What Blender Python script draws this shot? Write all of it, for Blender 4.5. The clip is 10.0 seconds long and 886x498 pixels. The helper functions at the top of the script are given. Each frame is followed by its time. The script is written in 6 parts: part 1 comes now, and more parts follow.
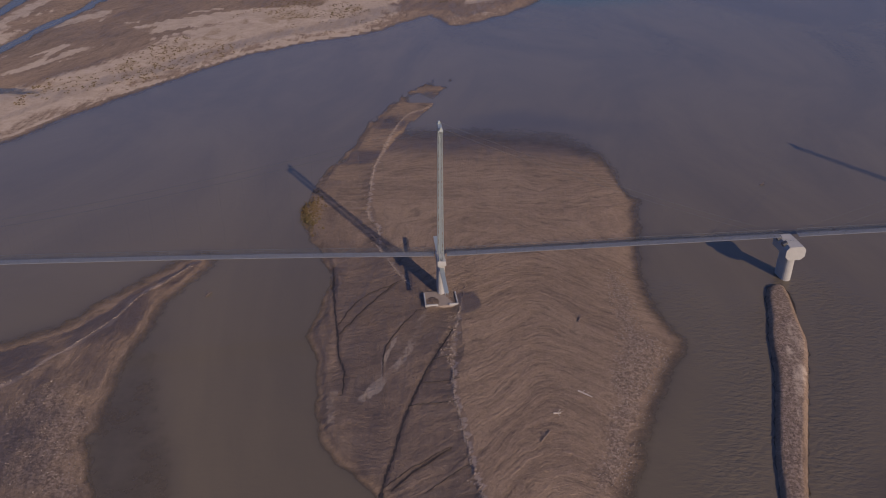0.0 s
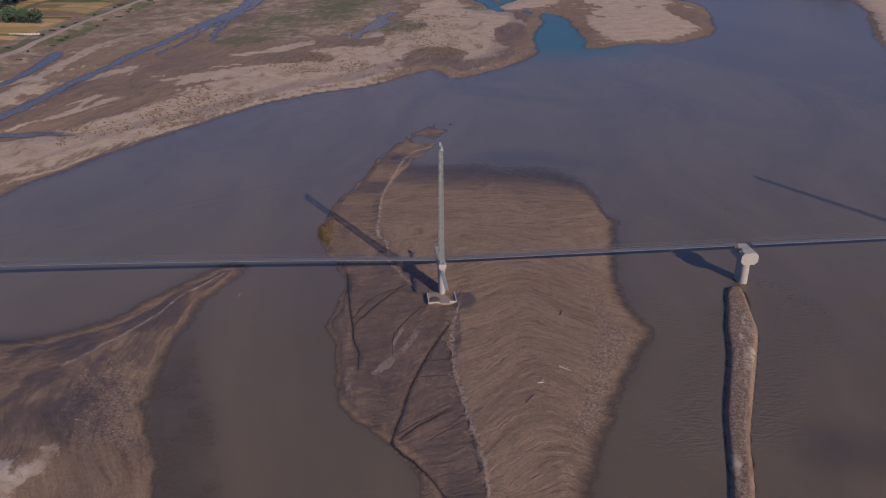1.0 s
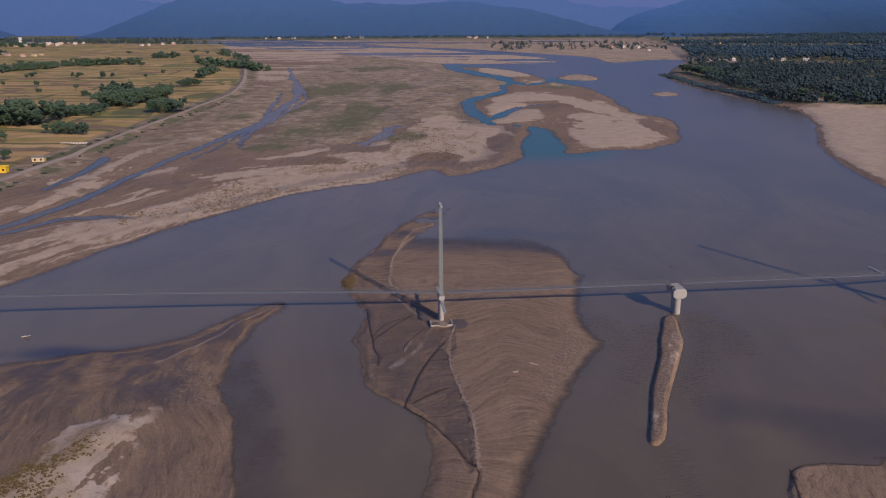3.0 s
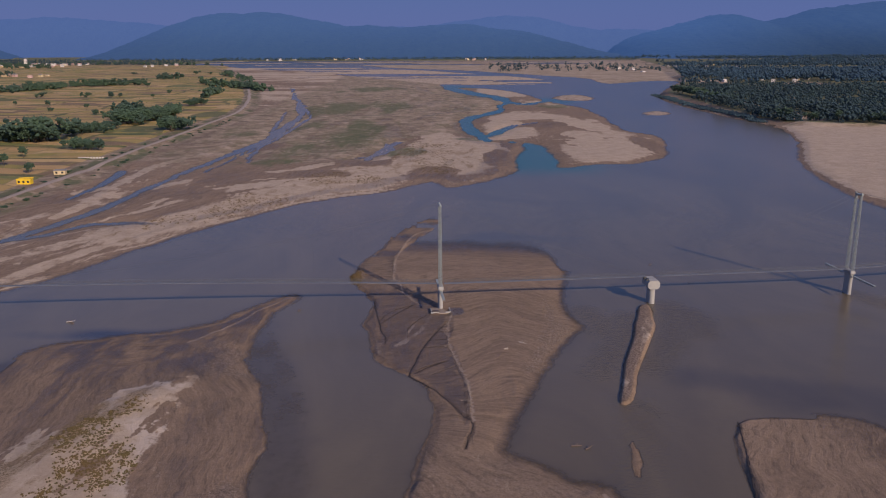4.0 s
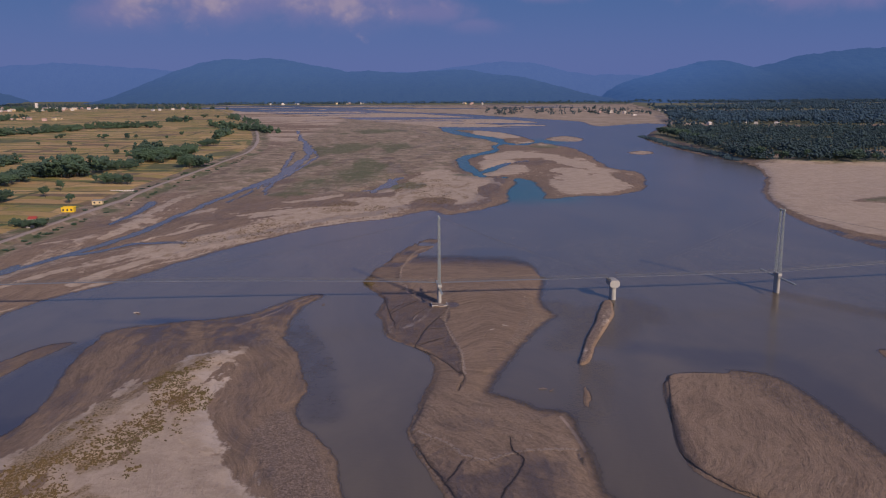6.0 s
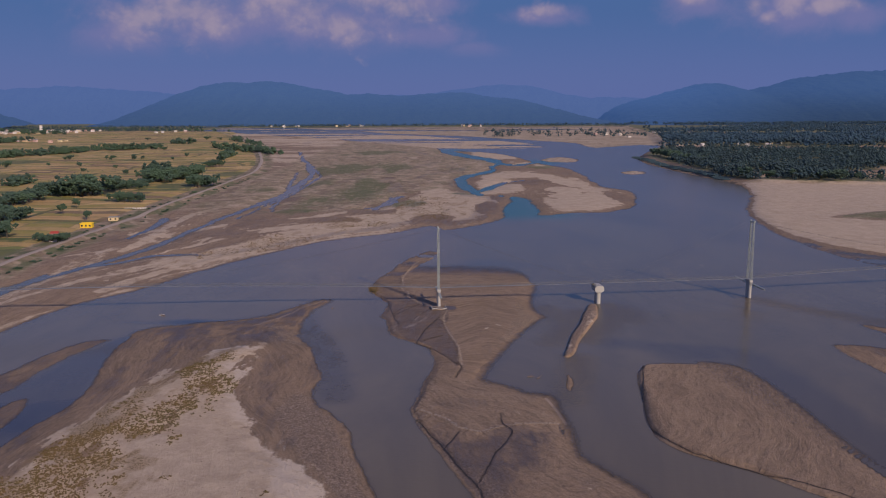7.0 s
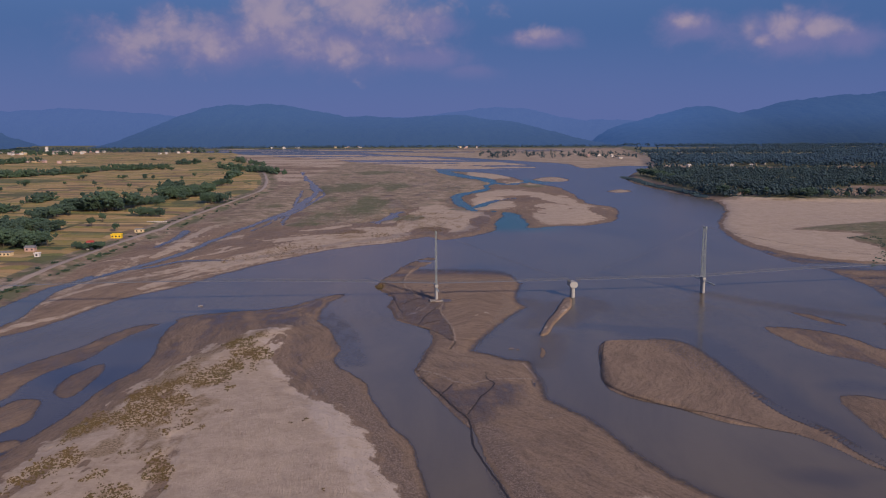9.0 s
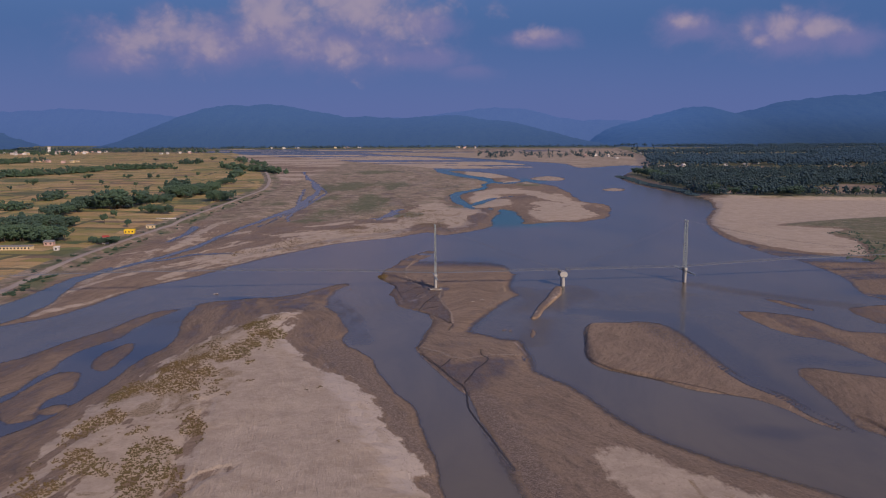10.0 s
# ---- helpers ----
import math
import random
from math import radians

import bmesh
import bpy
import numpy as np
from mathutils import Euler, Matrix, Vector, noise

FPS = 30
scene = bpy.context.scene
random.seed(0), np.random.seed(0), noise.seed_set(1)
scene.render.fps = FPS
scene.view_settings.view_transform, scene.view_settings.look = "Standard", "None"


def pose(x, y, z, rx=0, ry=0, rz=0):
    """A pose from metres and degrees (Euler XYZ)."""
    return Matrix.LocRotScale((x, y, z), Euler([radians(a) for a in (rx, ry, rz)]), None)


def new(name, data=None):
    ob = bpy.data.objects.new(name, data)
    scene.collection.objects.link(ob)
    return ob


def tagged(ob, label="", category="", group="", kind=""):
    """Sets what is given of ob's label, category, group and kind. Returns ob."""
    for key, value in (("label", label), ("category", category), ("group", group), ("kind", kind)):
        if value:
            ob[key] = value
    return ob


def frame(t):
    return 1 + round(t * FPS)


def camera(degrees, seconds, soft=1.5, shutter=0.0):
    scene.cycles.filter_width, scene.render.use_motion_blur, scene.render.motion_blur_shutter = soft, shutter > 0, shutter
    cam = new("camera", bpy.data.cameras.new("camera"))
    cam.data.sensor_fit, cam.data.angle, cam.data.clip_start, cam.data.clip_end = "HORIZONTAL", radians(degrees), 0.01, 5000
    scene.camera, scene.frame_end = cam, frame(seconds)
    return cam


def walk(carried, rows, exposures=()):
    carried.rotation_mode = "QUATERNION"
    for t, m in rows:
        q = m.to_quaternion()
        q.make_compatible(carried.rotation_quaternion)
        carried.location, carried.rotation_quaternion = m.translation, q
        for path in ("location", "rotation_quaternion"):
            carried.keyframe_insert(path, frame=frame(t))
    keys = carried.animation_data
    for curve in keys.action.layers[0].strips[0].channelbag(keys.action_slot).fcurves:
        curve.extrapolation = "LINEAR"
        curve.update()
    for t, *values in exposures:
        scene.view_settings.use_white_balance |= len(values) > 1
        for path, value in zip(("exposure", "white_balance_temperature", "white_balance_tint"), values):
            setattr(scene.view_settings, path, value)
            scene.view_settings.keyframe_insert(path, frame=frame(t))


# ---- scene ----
cam = camera(57.8, 10.0, 1.1)
METRES, EYE = 311.0, 90.0
ROWS = [
    (0.0, 0.0, 0.0, 0.0, -0.1, -28.93, 0.17),
    (0.5, 0.0003, -0.045, 0.0012, -0.08, -27.37, 0.22),
    (1.0, 0.0001, -0.0919, 0.002, -0.07, -24.55, 0.26),
    (1.5, 0.0002, -0.1397, 0.0021, -0.06, -21.73, 0.28),
    (2.0, -0.0, -0.1889, 0.0025, -0.09, -19.22, 0.25),
    (2.5, -0.0005, -0.2382, 0.0028, -0.15, -17.37, 0.29),
    (4.0, -0.0022, -0.3876, 0.0031, -0.32, -14.7, 0.25),
    (4.5, -0.0027, -0.4384, 0.003, -0.35, -13.95, 0.25),
    (5.0, -0.0028, -0.4879, 0.0034, -0.37, -13.25, 0.24),
    (5.5, -0.003, -0.5385, 0.0036, -0.4, -12.46, 0.24),
    (7.0, -0.0045, -0.6934, 0.0042, -0.53, -10.1, 0.27),
    (7.5, -0.0049, -0.745, 0.0046, -0.58, -9.36, 0.25),
    (8.0, -0.0054, -0.7964, 0.0045, -0.65, -8.77, 0.24),
    (8.5, -0.006, -0.8476, 0.0049, -0.71, -8.57, 0.23),
    (9.0, -0.0065, -0.8987, 0.0054, -0.75, -8.57, 0.23),
    (9.5, -0.0071, -0.9497, 0.0055, -0.8, -8.55, 0.22),
    (10.0, -0.0079, -0.9999, 0.0051, -0.84, -8.55, 0.23),
]
walk(cam, [(t, pose(0, 0, EYE) @ pose(METRES * x, METRES * y, METRES * z, 90 + pitch, roll, yaw)) for t, x, y, z, yaw, pitch, roll in ROWS],
     [(0.0, 0.0, 6500, 18), (10.0, 0.0, 6500, 18)])

# ---- sun and sky ----
SUN_FROM = Vector((1.16, -1.80, 1.0)).normalized()
SUN_ELEVATION = math.asin(SUN_FROM.z)
SUN_AZIMUTH = math.atan2(SUN_FROM.x, SUN_FROM.y)
sun_data = bpy.data.lights.new("sun", "SUN")
sun_data.energy, sun_data.angle, sun_data.color = 3.7, radians(0.6), (1.0, 0.81, 0.59)
sun = new("sun", sun_data)
sun.rotation_mode = "QUATERNION"
sun.rotation_quaternion = SUN_FROM.to_track_quat("Z", "Y")
sun.location = SUN_FROM * 600

world = bpy.data.worlds.new("sky")
scene.world = world
world.use_nodes = True


class Nodes:
    """A short way to write node trees."""

    def __init__(self, tree):
        self.tree = tree
        tree.nodes.clear()

    def add(self, kind, inputs=None, **props):
        n = self.tree.nodes.new(kind)
        for k, v in props.items():
            setattr(n, k, v)
        for k, v in (inputs or {}).items():
            if isinstance(v, bpy.types.NodeSocket):
                self.tree.links.new(v, n.inputs[k])
            else:
                n.inputs[k].default_value = v
        return n

    def math(self, op, a, b=0.0, clamp=False):
        return self.add("ShaderNodeMath", {0: a, 1: b}, operation=op, use_clamp=clamp).outputs[0]

    def mix(self, fac, a, b, blend="MIX"):
        return self.add("ShaderNodeMix", {0: fac, 6: a, 7: b}, data_type="RGBA", blend_type=blend).outputs[2]

    def ramp(self, fac, lo, hi):
        return self.add("ShaderNodeMapRange", {0: fac, 1: lo, 2: hi, 3: 0.0, 4: 1.0}, interpolation_type="SMOOTHSTEP").outputs[0]

    def noise(self, vec, scale, detail=4.0, rough=0.55, distort=0.0):
        return self.add("ShaderNodeTexNoise", {"Vector": vec, "Scale": scale, "Detail": detail, "Roughness": rough, "Distortion": distort}).outputs[0]

    def attr(self, name):
        return self.add("ShaderNodeAttribute", attribute_name=name).outputs["Fac"]


w = Nodes(world.node_tree)
sky = w.add("ShaderNodeTexSky", sky_type="NISHITA", sun_disc=False, sun_elevation=SUN_ELEVATION, sun_rotation=SUN_AZIMUTH,
            altitude=400.0, air_density=1.2, dust_density=0.5, ozone_density=4.0)
direction = w.add("ShaderNodeTexCoord").outputs["Generated"]
dx, dy, dz = w.add("ShaderNodeSeparateXYZ", {0: direction}).outputs
# blue evening haze over the whole horizon
haze = w.math("SUBTRACT", 1.0, w.ramp(dz, 0.10, 0.42))
dusk = w.mix(w.ramp(dz, 0.01, 0.14), (0.72, 1.17, 2.88, 1), (0.44, 1.07, 2.55, 1))
high = w.mix(1.0, sky.outputs[0], (0.80, 0.72, 0.92, 1), "MULTIPLY")
clear = w.mix(w.math("MULTIPLY", haze, 0.96), high, dusk)
# cumulus heaps in a violet veil low over the hills
azimuth = w.math("ARCTAN2", dx, dy)
flat = w.add("ShaderNodeCombineXYZ", {0: azimuth, 1: w.math("MULTIPLY", dz, 1.15), 2: 0.0}).outputs[0]
bent = w.add("ShaderNodeVectorMath", {0: flat, 1: w.add("ShaderNodeVectorMath", {0: w.add("ShaderNodeTexNoise", {"Vector": flat, "Scale": 24.0, "Detail": 3.0}).outputs["Color"], 3: 0.035}, operation="SCALE").outputs[0]}, operation="ADD").outputs[0]
cells = w.add("ShaderNodeTexVoronoi", {"Vector": bent, "Scale": 27.0, "Detail": 3.0, "Roughness": 0.55, "Smoothness": 0.7}, feature="SMOOTH_F1", normalize=True).outputs["Distance"]
billow = w.noise(flat, 13.0, 7.0, 0.6, 0.2)


def heaps(places):
    """How deep each direction lies inside one of some heaps."""
    body = None
    for az, up, wide, tall in places:
        u = w.math("DIVIDE", w.math("SUBTRACT", azimuth, az), wide)
        v = w.math("DIVIDE", w.math("SUBTRACT", dz, up), tall)
        one = w.math("SUBTRACT", 1.0, w.math("SQRT", w.math("ADD", w.math("MULTIPLY", u, u), w.math("MULTIPLY", v, v))))
        body = one if body is None else w.math("MAXIMUM", body, one)
    return w.math("MAXIMUM", body, -2.0)


veil = heaps(((-0.23, 0.094, 0.183, 0.042), (-0.097, 0.099, 0.134, 0.046), (-0.361, 0.076, 0.077, 0.03), (-0.001, 0.122, 0.056, 0.021), (-0.015, 0.083, 0.077, 0.021), (0.118, 0.105, 0.056, 0.014), (0.302, 0.113, 0.042, 0.023), (0.403, 0.1, 0.092, 0.03), (0.047, 0.066, 0.042, 0.013), (0.471, 0.094, 0.042, 0.021), (1.1, 0.12, 0.2, 0.04), (-1.2, 0.11, 0.25, 0.04), (2.4, 0.14, 0.3, 0.05)))
puffs = heaps(((-0.109, 0.153, 0.135, 0.060), (-0.196, 0.133, 0.049, 0.037), (-0.056, 0.132, 0.063, 0.028), (-0.283, 0.108, 0.06, 0.03), (-0.342, 0.098, 0.042, 0.025), (-0.111, 0.096, 0.049, 0.023), (0.118, 0.11, 0.028, 0.009), (0.301, 0.121, 0.017, 0.009), (0.368, 0.109, 0.012, 0.012), (0.382, 0.095, 0.010, 0.008), (0.409, 0.115, 0.018, 0.015), (0.443, 0.106, 0.026, 0.011)))
soft_noise = w.math("MULTIPLY", w.math("SUBTRACT", billow, 0.5), 2.2)
lumps = w.math("SUBTRACT", 0.27, cells)
veiled = w.math("MULTIPLY", w.ramp(w.math("ADD", veil, soft_noise), -0.25, 0.85), w.ramp(dz, 0.045, 0.085))
cloudy = w.mix(w.math("MULTIPLY", veiled, 0.75), clear, (1.50, 1.55, 3.05, 1))
cover = w.ramp(w.math("ADD", w.math("ADD", puffs, w.math("MULTIPLY", lumps, 3.4)), w.math("MULTIPLY", soft_noise, 0.9)), -0.42, 0.80)
lit = w.ramp(w.math("ADD", w.math("ADD", w.math("MULTIPLY", lumps, 1.5), w.math("MULTIPLY", soft_noise, 0.35)), w.math("MULTIPLY", puffs, 0.30)), -0.15, 0.45)
puff = w.mix(lit, (1.75, 1.70, 2.95, 1), (3.10, 2.60, 3.20, 1))
cloudy = w.mix(w.math("MULTIPLY", cover, 0.80), cloudy, puff)
back = w.add("ShaderNodeBackground", {"Color": cloudy, "Strength": 0.115})
w.tree.links.new(back.outputs[0], w.add("ShaderNodeOutputWorld").inputs[0])

# ---- materials ----
def material(name):
    m = bpy.data.materials.new(name)
    m.use_nodes = True
    return m, Nodes(m.node_tree)


def finish(n, color, rough, bump=None, strength=0.3, distance=0.1, metal=0.0, spec=0.5, extra=None):
    """A Principled surface with an optional relief."""
    ins = {"Base Color": color, "Roughness": rough, "Metallic": metal, "Specular IOR Level": spec}
    if bump is not None:
        ins["Normal"] = n.add("ShaderNodeBump", {"Height": bump, "Strength": strength, "Distance": distance}).outputs[0]
    ins.update(extra or {})
    s = n.add("ShaderNodeBsdfPrincipled", ins)
    n.tree.links.new(s.outputs[0], n.add("ShaderNodeOutputMaterial").inputs[0])
    return s


def place(n):
    return n.add("ShaderNodeNewGeometry").outputs["Position"]


def plain(name, color, rough=0.7, scale=1.5, vary=0.25, metal=0.0, bump=0.2):
    """A surface of one colour with grain and stains at two scales."""
    m, n = material(name)
    p = n.add("ShaderNodeTexCoord").outputs["Object"]
    a, b = n.noise(p, scale, 5.0), n.noise(p, scale * 9.0, 4.0)
    tone = n.math("ADD", 1.0 - vary, n.math("MULTIPLY", n.math("ADD", a, b), vary))
    c = n.add("ShaderNodeVectorMath", {0: color, 3: tone}, operation="SCALE").outputs[0]
    finish(n, c, rough, b, bump, 0.03, metal)
    return m


def ground_material():
    m, n = material("river_sand_and_fields")
    p = place(n)
    flat = n.add("ShaderNodeVectorMath", {0: p, 1: (1, 1, 0)}, operation="MULTIPLY").outputs[0]

    def along(turn, sx, sy):
        return n.add("ShaderNodeMapping", {"Vector": flat, "Rotation": (0, 0, turn), "Scale": (sx, sy, 1)}).outputs[0]

    def centred(v, gain):
        return n.math("MULTIPLY", n.math("SUBTRACT", v, 0.5), gain)

    big, mid, fine = n.noise(flat, 0.016, 5.0), n.noise(flat, 0.11, 6.0, 0.62, 0.4), n.noise(flat, 1.3, 5.0, 0.68)
    grit = n.noise(flat, 4.5, 3.0, 0.7)
    streak = n.noise(along(0.30, 0.40, 0.055), 1.0, 7.0, 0.64, 1.1)
    ripple = n.noise(along(-0.55, 1.1, 0.22), 1.0, 5.0, 0.6, 1.6)
    rill_noise = n.noise(along(0.2, 0.11, 0.035), 1.0, 5.0, 0.55, 1.4)
    rill = n.math("SUBTRACT", 1.0, n.ramp(n.math("ABSOLUTE", n.math("SUBTRACT", rill_noise, 0.5)), 0.0, 0.018))
    pale, wet, grass, field, scrub, gravel, track, green, silt = (n.attr(a) for a in ("pale", "wet", "grass", "field", "scrub", "gravel", "track", "green", "silt"))
    ran = n.add("ShaderNodeCombineXYZ", {0: n.math("MULTIPLY", n.attr("flow"), 0.85), 1: n.math("MULTIPLY", n.attr("along"), 0.13), 2: 0.0}).outputs[0]
    lines = n.noise(ran, 1.0, 8.0, 0.74, 0.30)
    wide = n.noise(ran, 0.22, 4.0, 0.55, 0.4)
    # silt bars: broad dry and damp tracts
    tract = n.noise(along(0.30, 0.055, 0.016), 1.0, 4.0, 0.55, 0.5)
    mud = n.mix(n.ramp(tract, 0.32, 0.68), (0.183, 0.126, 0.083, 1), (0.261, 0.183, 0.120, 1))
    mud = n.mix(n.math("MULTIPLY", n.ramp(big, 0.40, 0.62), 0.35), mud, (0.260, 0.175, 0.121, 1))
    mud = n.mix(n.math("MULTIPLY", n.ramp(mid, 0.50, 0.70), 0.32), mud, (0.110, 0.078, 0.058, 1))
    mud = n.mix(n.math("MULTIPLY", silt, 0.7), mud, n.mix(n.ramp(tract, 0.3, 0.7), (0.194, 0.137, 0.100, 1), (0.263, 0.186, 0.137, 1)))
    weave = n.noise(flat, 0.055, 9.0, 0.72, 0.5)
    # flow lines left by the falling water
    swept = n.mix(n.ramp(wide, 0.35, 0.65), (0.211, 0.147, 0.096, 1), (0.319, 0.227, 0.147, 1))
    mud = n.mix(n.math("ADD", 0.35, n.math("MULTIPLY", silt, 0.4)), mud, swept)
    mud = n.mix(n.math("MULTIPLY", n.ramp(lines, 0.50, 0.64), 0.55), mud, (0.347, 0.247, 0.171, 1))
    mud = n.mix(n.math("MULTIPLY", n.ramp(n.math("SUBTRACT", 1.0, lines), 0.50, 0.65), 0.62), mud, (0.095, 0.066, 0.048, 1))
    crumb = n.noise(flat, 0.75, 7.0, 0.76, 0.4)
    loose = n.math("ADD", 0.26, n.math("MULTIPLY", gravel, 0.60), clamp=True)
    mud = n.mix(n.math("MULTIPLY", n.ramp(crumb, 0.50, 0.64), loose), mud, (0.347, 0.253, 0.180, 1))
    mud = n.mix(n.math("MULTIPLY", n.ramp(n.math("SUBTRACT", 1.0, crumb), 0.50, 0.64), loose), mud, (0.086, 0.060, 0.045, 1))
    mud = n.mix(n.math("MULTIPLY", rill, 0.10), mud, (0.060, 0.043, 0.035, 1))
    speckle = n.noise(flat, 2.2, 4.0, 0.74, 0.2)
    freckled = n.math("ADD", 0.13, n.math("MULTIPLY", gravel, 0.42))
    mud = n.mix(n.math("MULTIPLY", n.ramp(speckle, 0.52, 0.62), freckled), mud, (0.409, 0.316, 0.240, 1))
    mud = n.mix(n.math("MULTIPLY", n.ramp(n.math("SUBTRACT", 1.0, speckle), 0.51, 0.62), freckled), mud, (0.078, 0.054, 0.040, 1))
    # shingle: pale and dark pebbles heaped in patches
    stones = n.add("ShaderNodeTexVoronoi", {"Vector": flat, "Scale": 2.6, "Randomness": 1.0}, feature="F1").outputs["Color"]
    stone = n.add("ShaderNodeSeparateColor", {0: stones}).outputs[0]
    pebble = n.mix(n.ramp(n.math("ADD", stone, centred(grit, 0.8)), 0.25, 0.95), (0.110, 0.078, 0.060, 1), (0.340, 0.260, 0.205, 1))
    heap = n.ramp(n.math("ADD", gravel, n.math("ADD", centred(mid, 1.5), centred(fine, 0.7))), 0.35, 0.75)
    color = n.mix(n.math("MULTIPLY", heap, 0.55), mud, pebble)
    speck = n.math("MULTIPLY", n.ramp(n.noise(flat, 2.6, 4.0, 0.75), 0.57, 0.68), heap)
    color = n.mix(n.math("MULTIPLY", speck, 0.75), color, (0.400, 0.315, 0.245, 1))
    # dry pale sand with torn edges
    dry = n.ramp(n.math("ADD", pale, n.math("ADD", centred(mid, 0.9), n.math("ADD", centred(streak, 0.7), centred(fine, 0.35)))), 0.40, 0.62)
    sand = n.mix(n.ramp(mid, 0.32, 0.70), (0.420, 0.325, 0.232, 1), (0.540, 0.432, 0.320, 1))
    sand = n.mix(n.math("MULTIPLY", n.ramp(ripple, 0.50, 0.72), 0.20), sand, (0.300, 0.224, 0.158, 1))
    sand = n.mix(n.math("MULTIPLY", n.ramp(big, 0.45, 0.65), 0.4), sand, (0.500, 0.402, 0.300, 1))
    dot = n.math("MULTIPLY", n.ramp(n.noise(flat, 1.1, 4.0, 0.72), 0.60, 0.66), n.ramp(n.math("ADD", n.noise(flat, 0.06, 3.0), centred(streak, 0.4)), 0.42, 0.60))
    sand = n.mix(n.math("MULTIPLY", dot, 0.7), sand, (0.150, 0.108, 0.062, 1))
    sand = n.mix(n.math("MULTIPLY", n.attr("bright"), 0.62), sand, (0.620, 0.525, 0.430, 1))
    sand = n.mix(n.math("MULTIPLY", n.ramp(crumb, 0.52, 0.66), 0.35), sand, (0.560, 0.460, 0.350, 1))
    sand = n.mix(n.math("MULTIPLY", n.ramp(n.math("SUBTRACT", 1.0, crumb), 0.52, 0.66), 0.20), sand, (0.250, 0.186, 0.130, 1))
    pock = n.noise(flat, 0.42, 6.0, 0.72, 0.6)
    sand = n.mix(n.math("MULTIPLY", n.ramp(pock, 0.54, 0.66), 0.42), sand, (0.610, 0.500, 0.385, 1))
    sand = n.mix(n.math("MULTIPLY", n.ramp(n.math("SUBTRACT", 1.0, pock), 0.53, 0.66), 0.50), sand, (0.330, 0.250, 0.175, 1))
    color = n.mix(dry, color, sand)
    # low scrub in tufts on the sand
    patch = n.ramp(n.math("ADD", scrub, n.math("ADD", centred(n.noise(along(-0.5, 0.10, 0.05), 1.0, 4.0, 0.6, 0.8), 2.2), centred(mid, 0.6))), 0.55, 0.90)
    color = n.mix(n.math("MULTIPLY", patch, 0.55), color, (0.330, 0.222, 0.115, 1))
    tuft = n.math("MULTIPLY", n.ramp(n.math("ADD", fine, centred(grit, 0.5)), 0.44, 0.60), patch)
    color = n.mix(n.math("MULTIPLY", tuft, 0.85), color, n.mix(fine, (0.085, 0.072, 0.030, 1), (0.190, 0.130, 0.055, 1)))
    # thin grass on the flood plain
    lawn = n.ramp(n.math("ADD", grass, n.math("ADD", centred(mid, 1.5), centred(big, 1.6))), 0.35, 0.95)
    plain_tone = n.mix(n.ramp(weave, 0.36, 0.50), (0.172, 0.122, 0.092, 1), (0.285, 0.225, 0.142, 1))
    plain_tone = n.mix(n.ramp(weave, 0.50, 0.58), plain_tone, (0.430, 0.335, 0.245, 1))
    patchy = n.noise(along(0.1, 0.05, 0.018), 1.0, 7.0, 0.70, 0.6)
    plain_tone = n.mix(n.math("MULTIPLY", n.ramp(patchy, 0.52, 0.62), 0.60), plain_tone, (0.140, 0.132, 0.062, 1))
    plain_tone = n.mix(n.math("MULTIPLY", n.ramp(n.math("SUBTRACT", 1.0, patchy), 0.54, 0.64), 0.55), plain_tone, (0.100, 0.072, 0.054, 1))
    color = n.mix(n.math("MULTIPLY", lawn, 0.9), color, plain_tone)
    # paddies: long narrow plots of stubble, ripe rice and green crop
    drift = n.add("ShaderNodeTexNoise", {"Vector": flat, "Scale": 0.008, "Detail": 2.0}).outputs["Color"]
    warp = n.add("ShaderNodeVectorMath", {0: flat, 1: n.add("ShaderNodeVectorMath", {0: drift, 3: 60.0}, operation="SCALE").outputs[0]}, operation="ADD").outputs[0]

    def plots(wide, deep, turn):
        vec = n.add("ShaderNodeMapping", {"Vector": warp, "Rotation": (0, 0, turn)}).outputs[0]
        return n.add("ShaderNodeTexBrick", {"Vector": vec, "Color1": (0, 0, 0, 1), "Color2": (1, 1, 1, 1), "Mortar": (0.5, 0.5, 0.5, 1), "Scale": 1.0,
                                            "Mortar Size": deep * 0.06, "Mortar Smooth": 0.5, "Bias": 0.0, "Brick Width": wide, "Row Height": deep}, offset=0.37, squash=0.6, squash_frequency=3)

    small, large = plots(64.0, 17.0, 0.07), plots(230.0, 75.0, 0.03)
    shade = n.add("ShaderNodeSeparateColor", {0: small.outputs["Color"]}).outputs[0]
    shade_l = n.add("ShaderNodeSeparateColor", {0: large.outputs["Color"]}).outputs[0]
    tone = n.add("ShaderNodeValToRGB", {0: n.math("ADD", n.math("MULTIPLY", shade, 0.62), n.math("MULTIPLY", shade_l, 0.38))})
    tone.color_ramp.interpolation = "CONSTANT"
    stops = tone.color_ramp.elements
    stops[0].position, stops[0].color = 0.0, (0.213, 0.147, 0.085, 1)
    stops[1].position, stops[1].color = 0.88, (0.081, 0.121, 0.039, 1)
    for at, c in ((0.22, (0.483, 0.313, 0.132, 1)), (0.36, (0.380, 0.287, 0.090, 1)), (0.47, (0.540, 0.374, 0.168, 1)), (0.56, (0.310, 0.259, 0.069, 1)), (0.66, (0.437, 0.301, 0.118, 1)), (0.76, (0.178, 0.198, 0.060, 1))):
        stops.new(at).color = c
    crop = n.mix(n.math("MULTIPLY", small.outputs["Fac"], 0.55), tone.outputs[0], (0.092, 0.103, 0.044, 1))
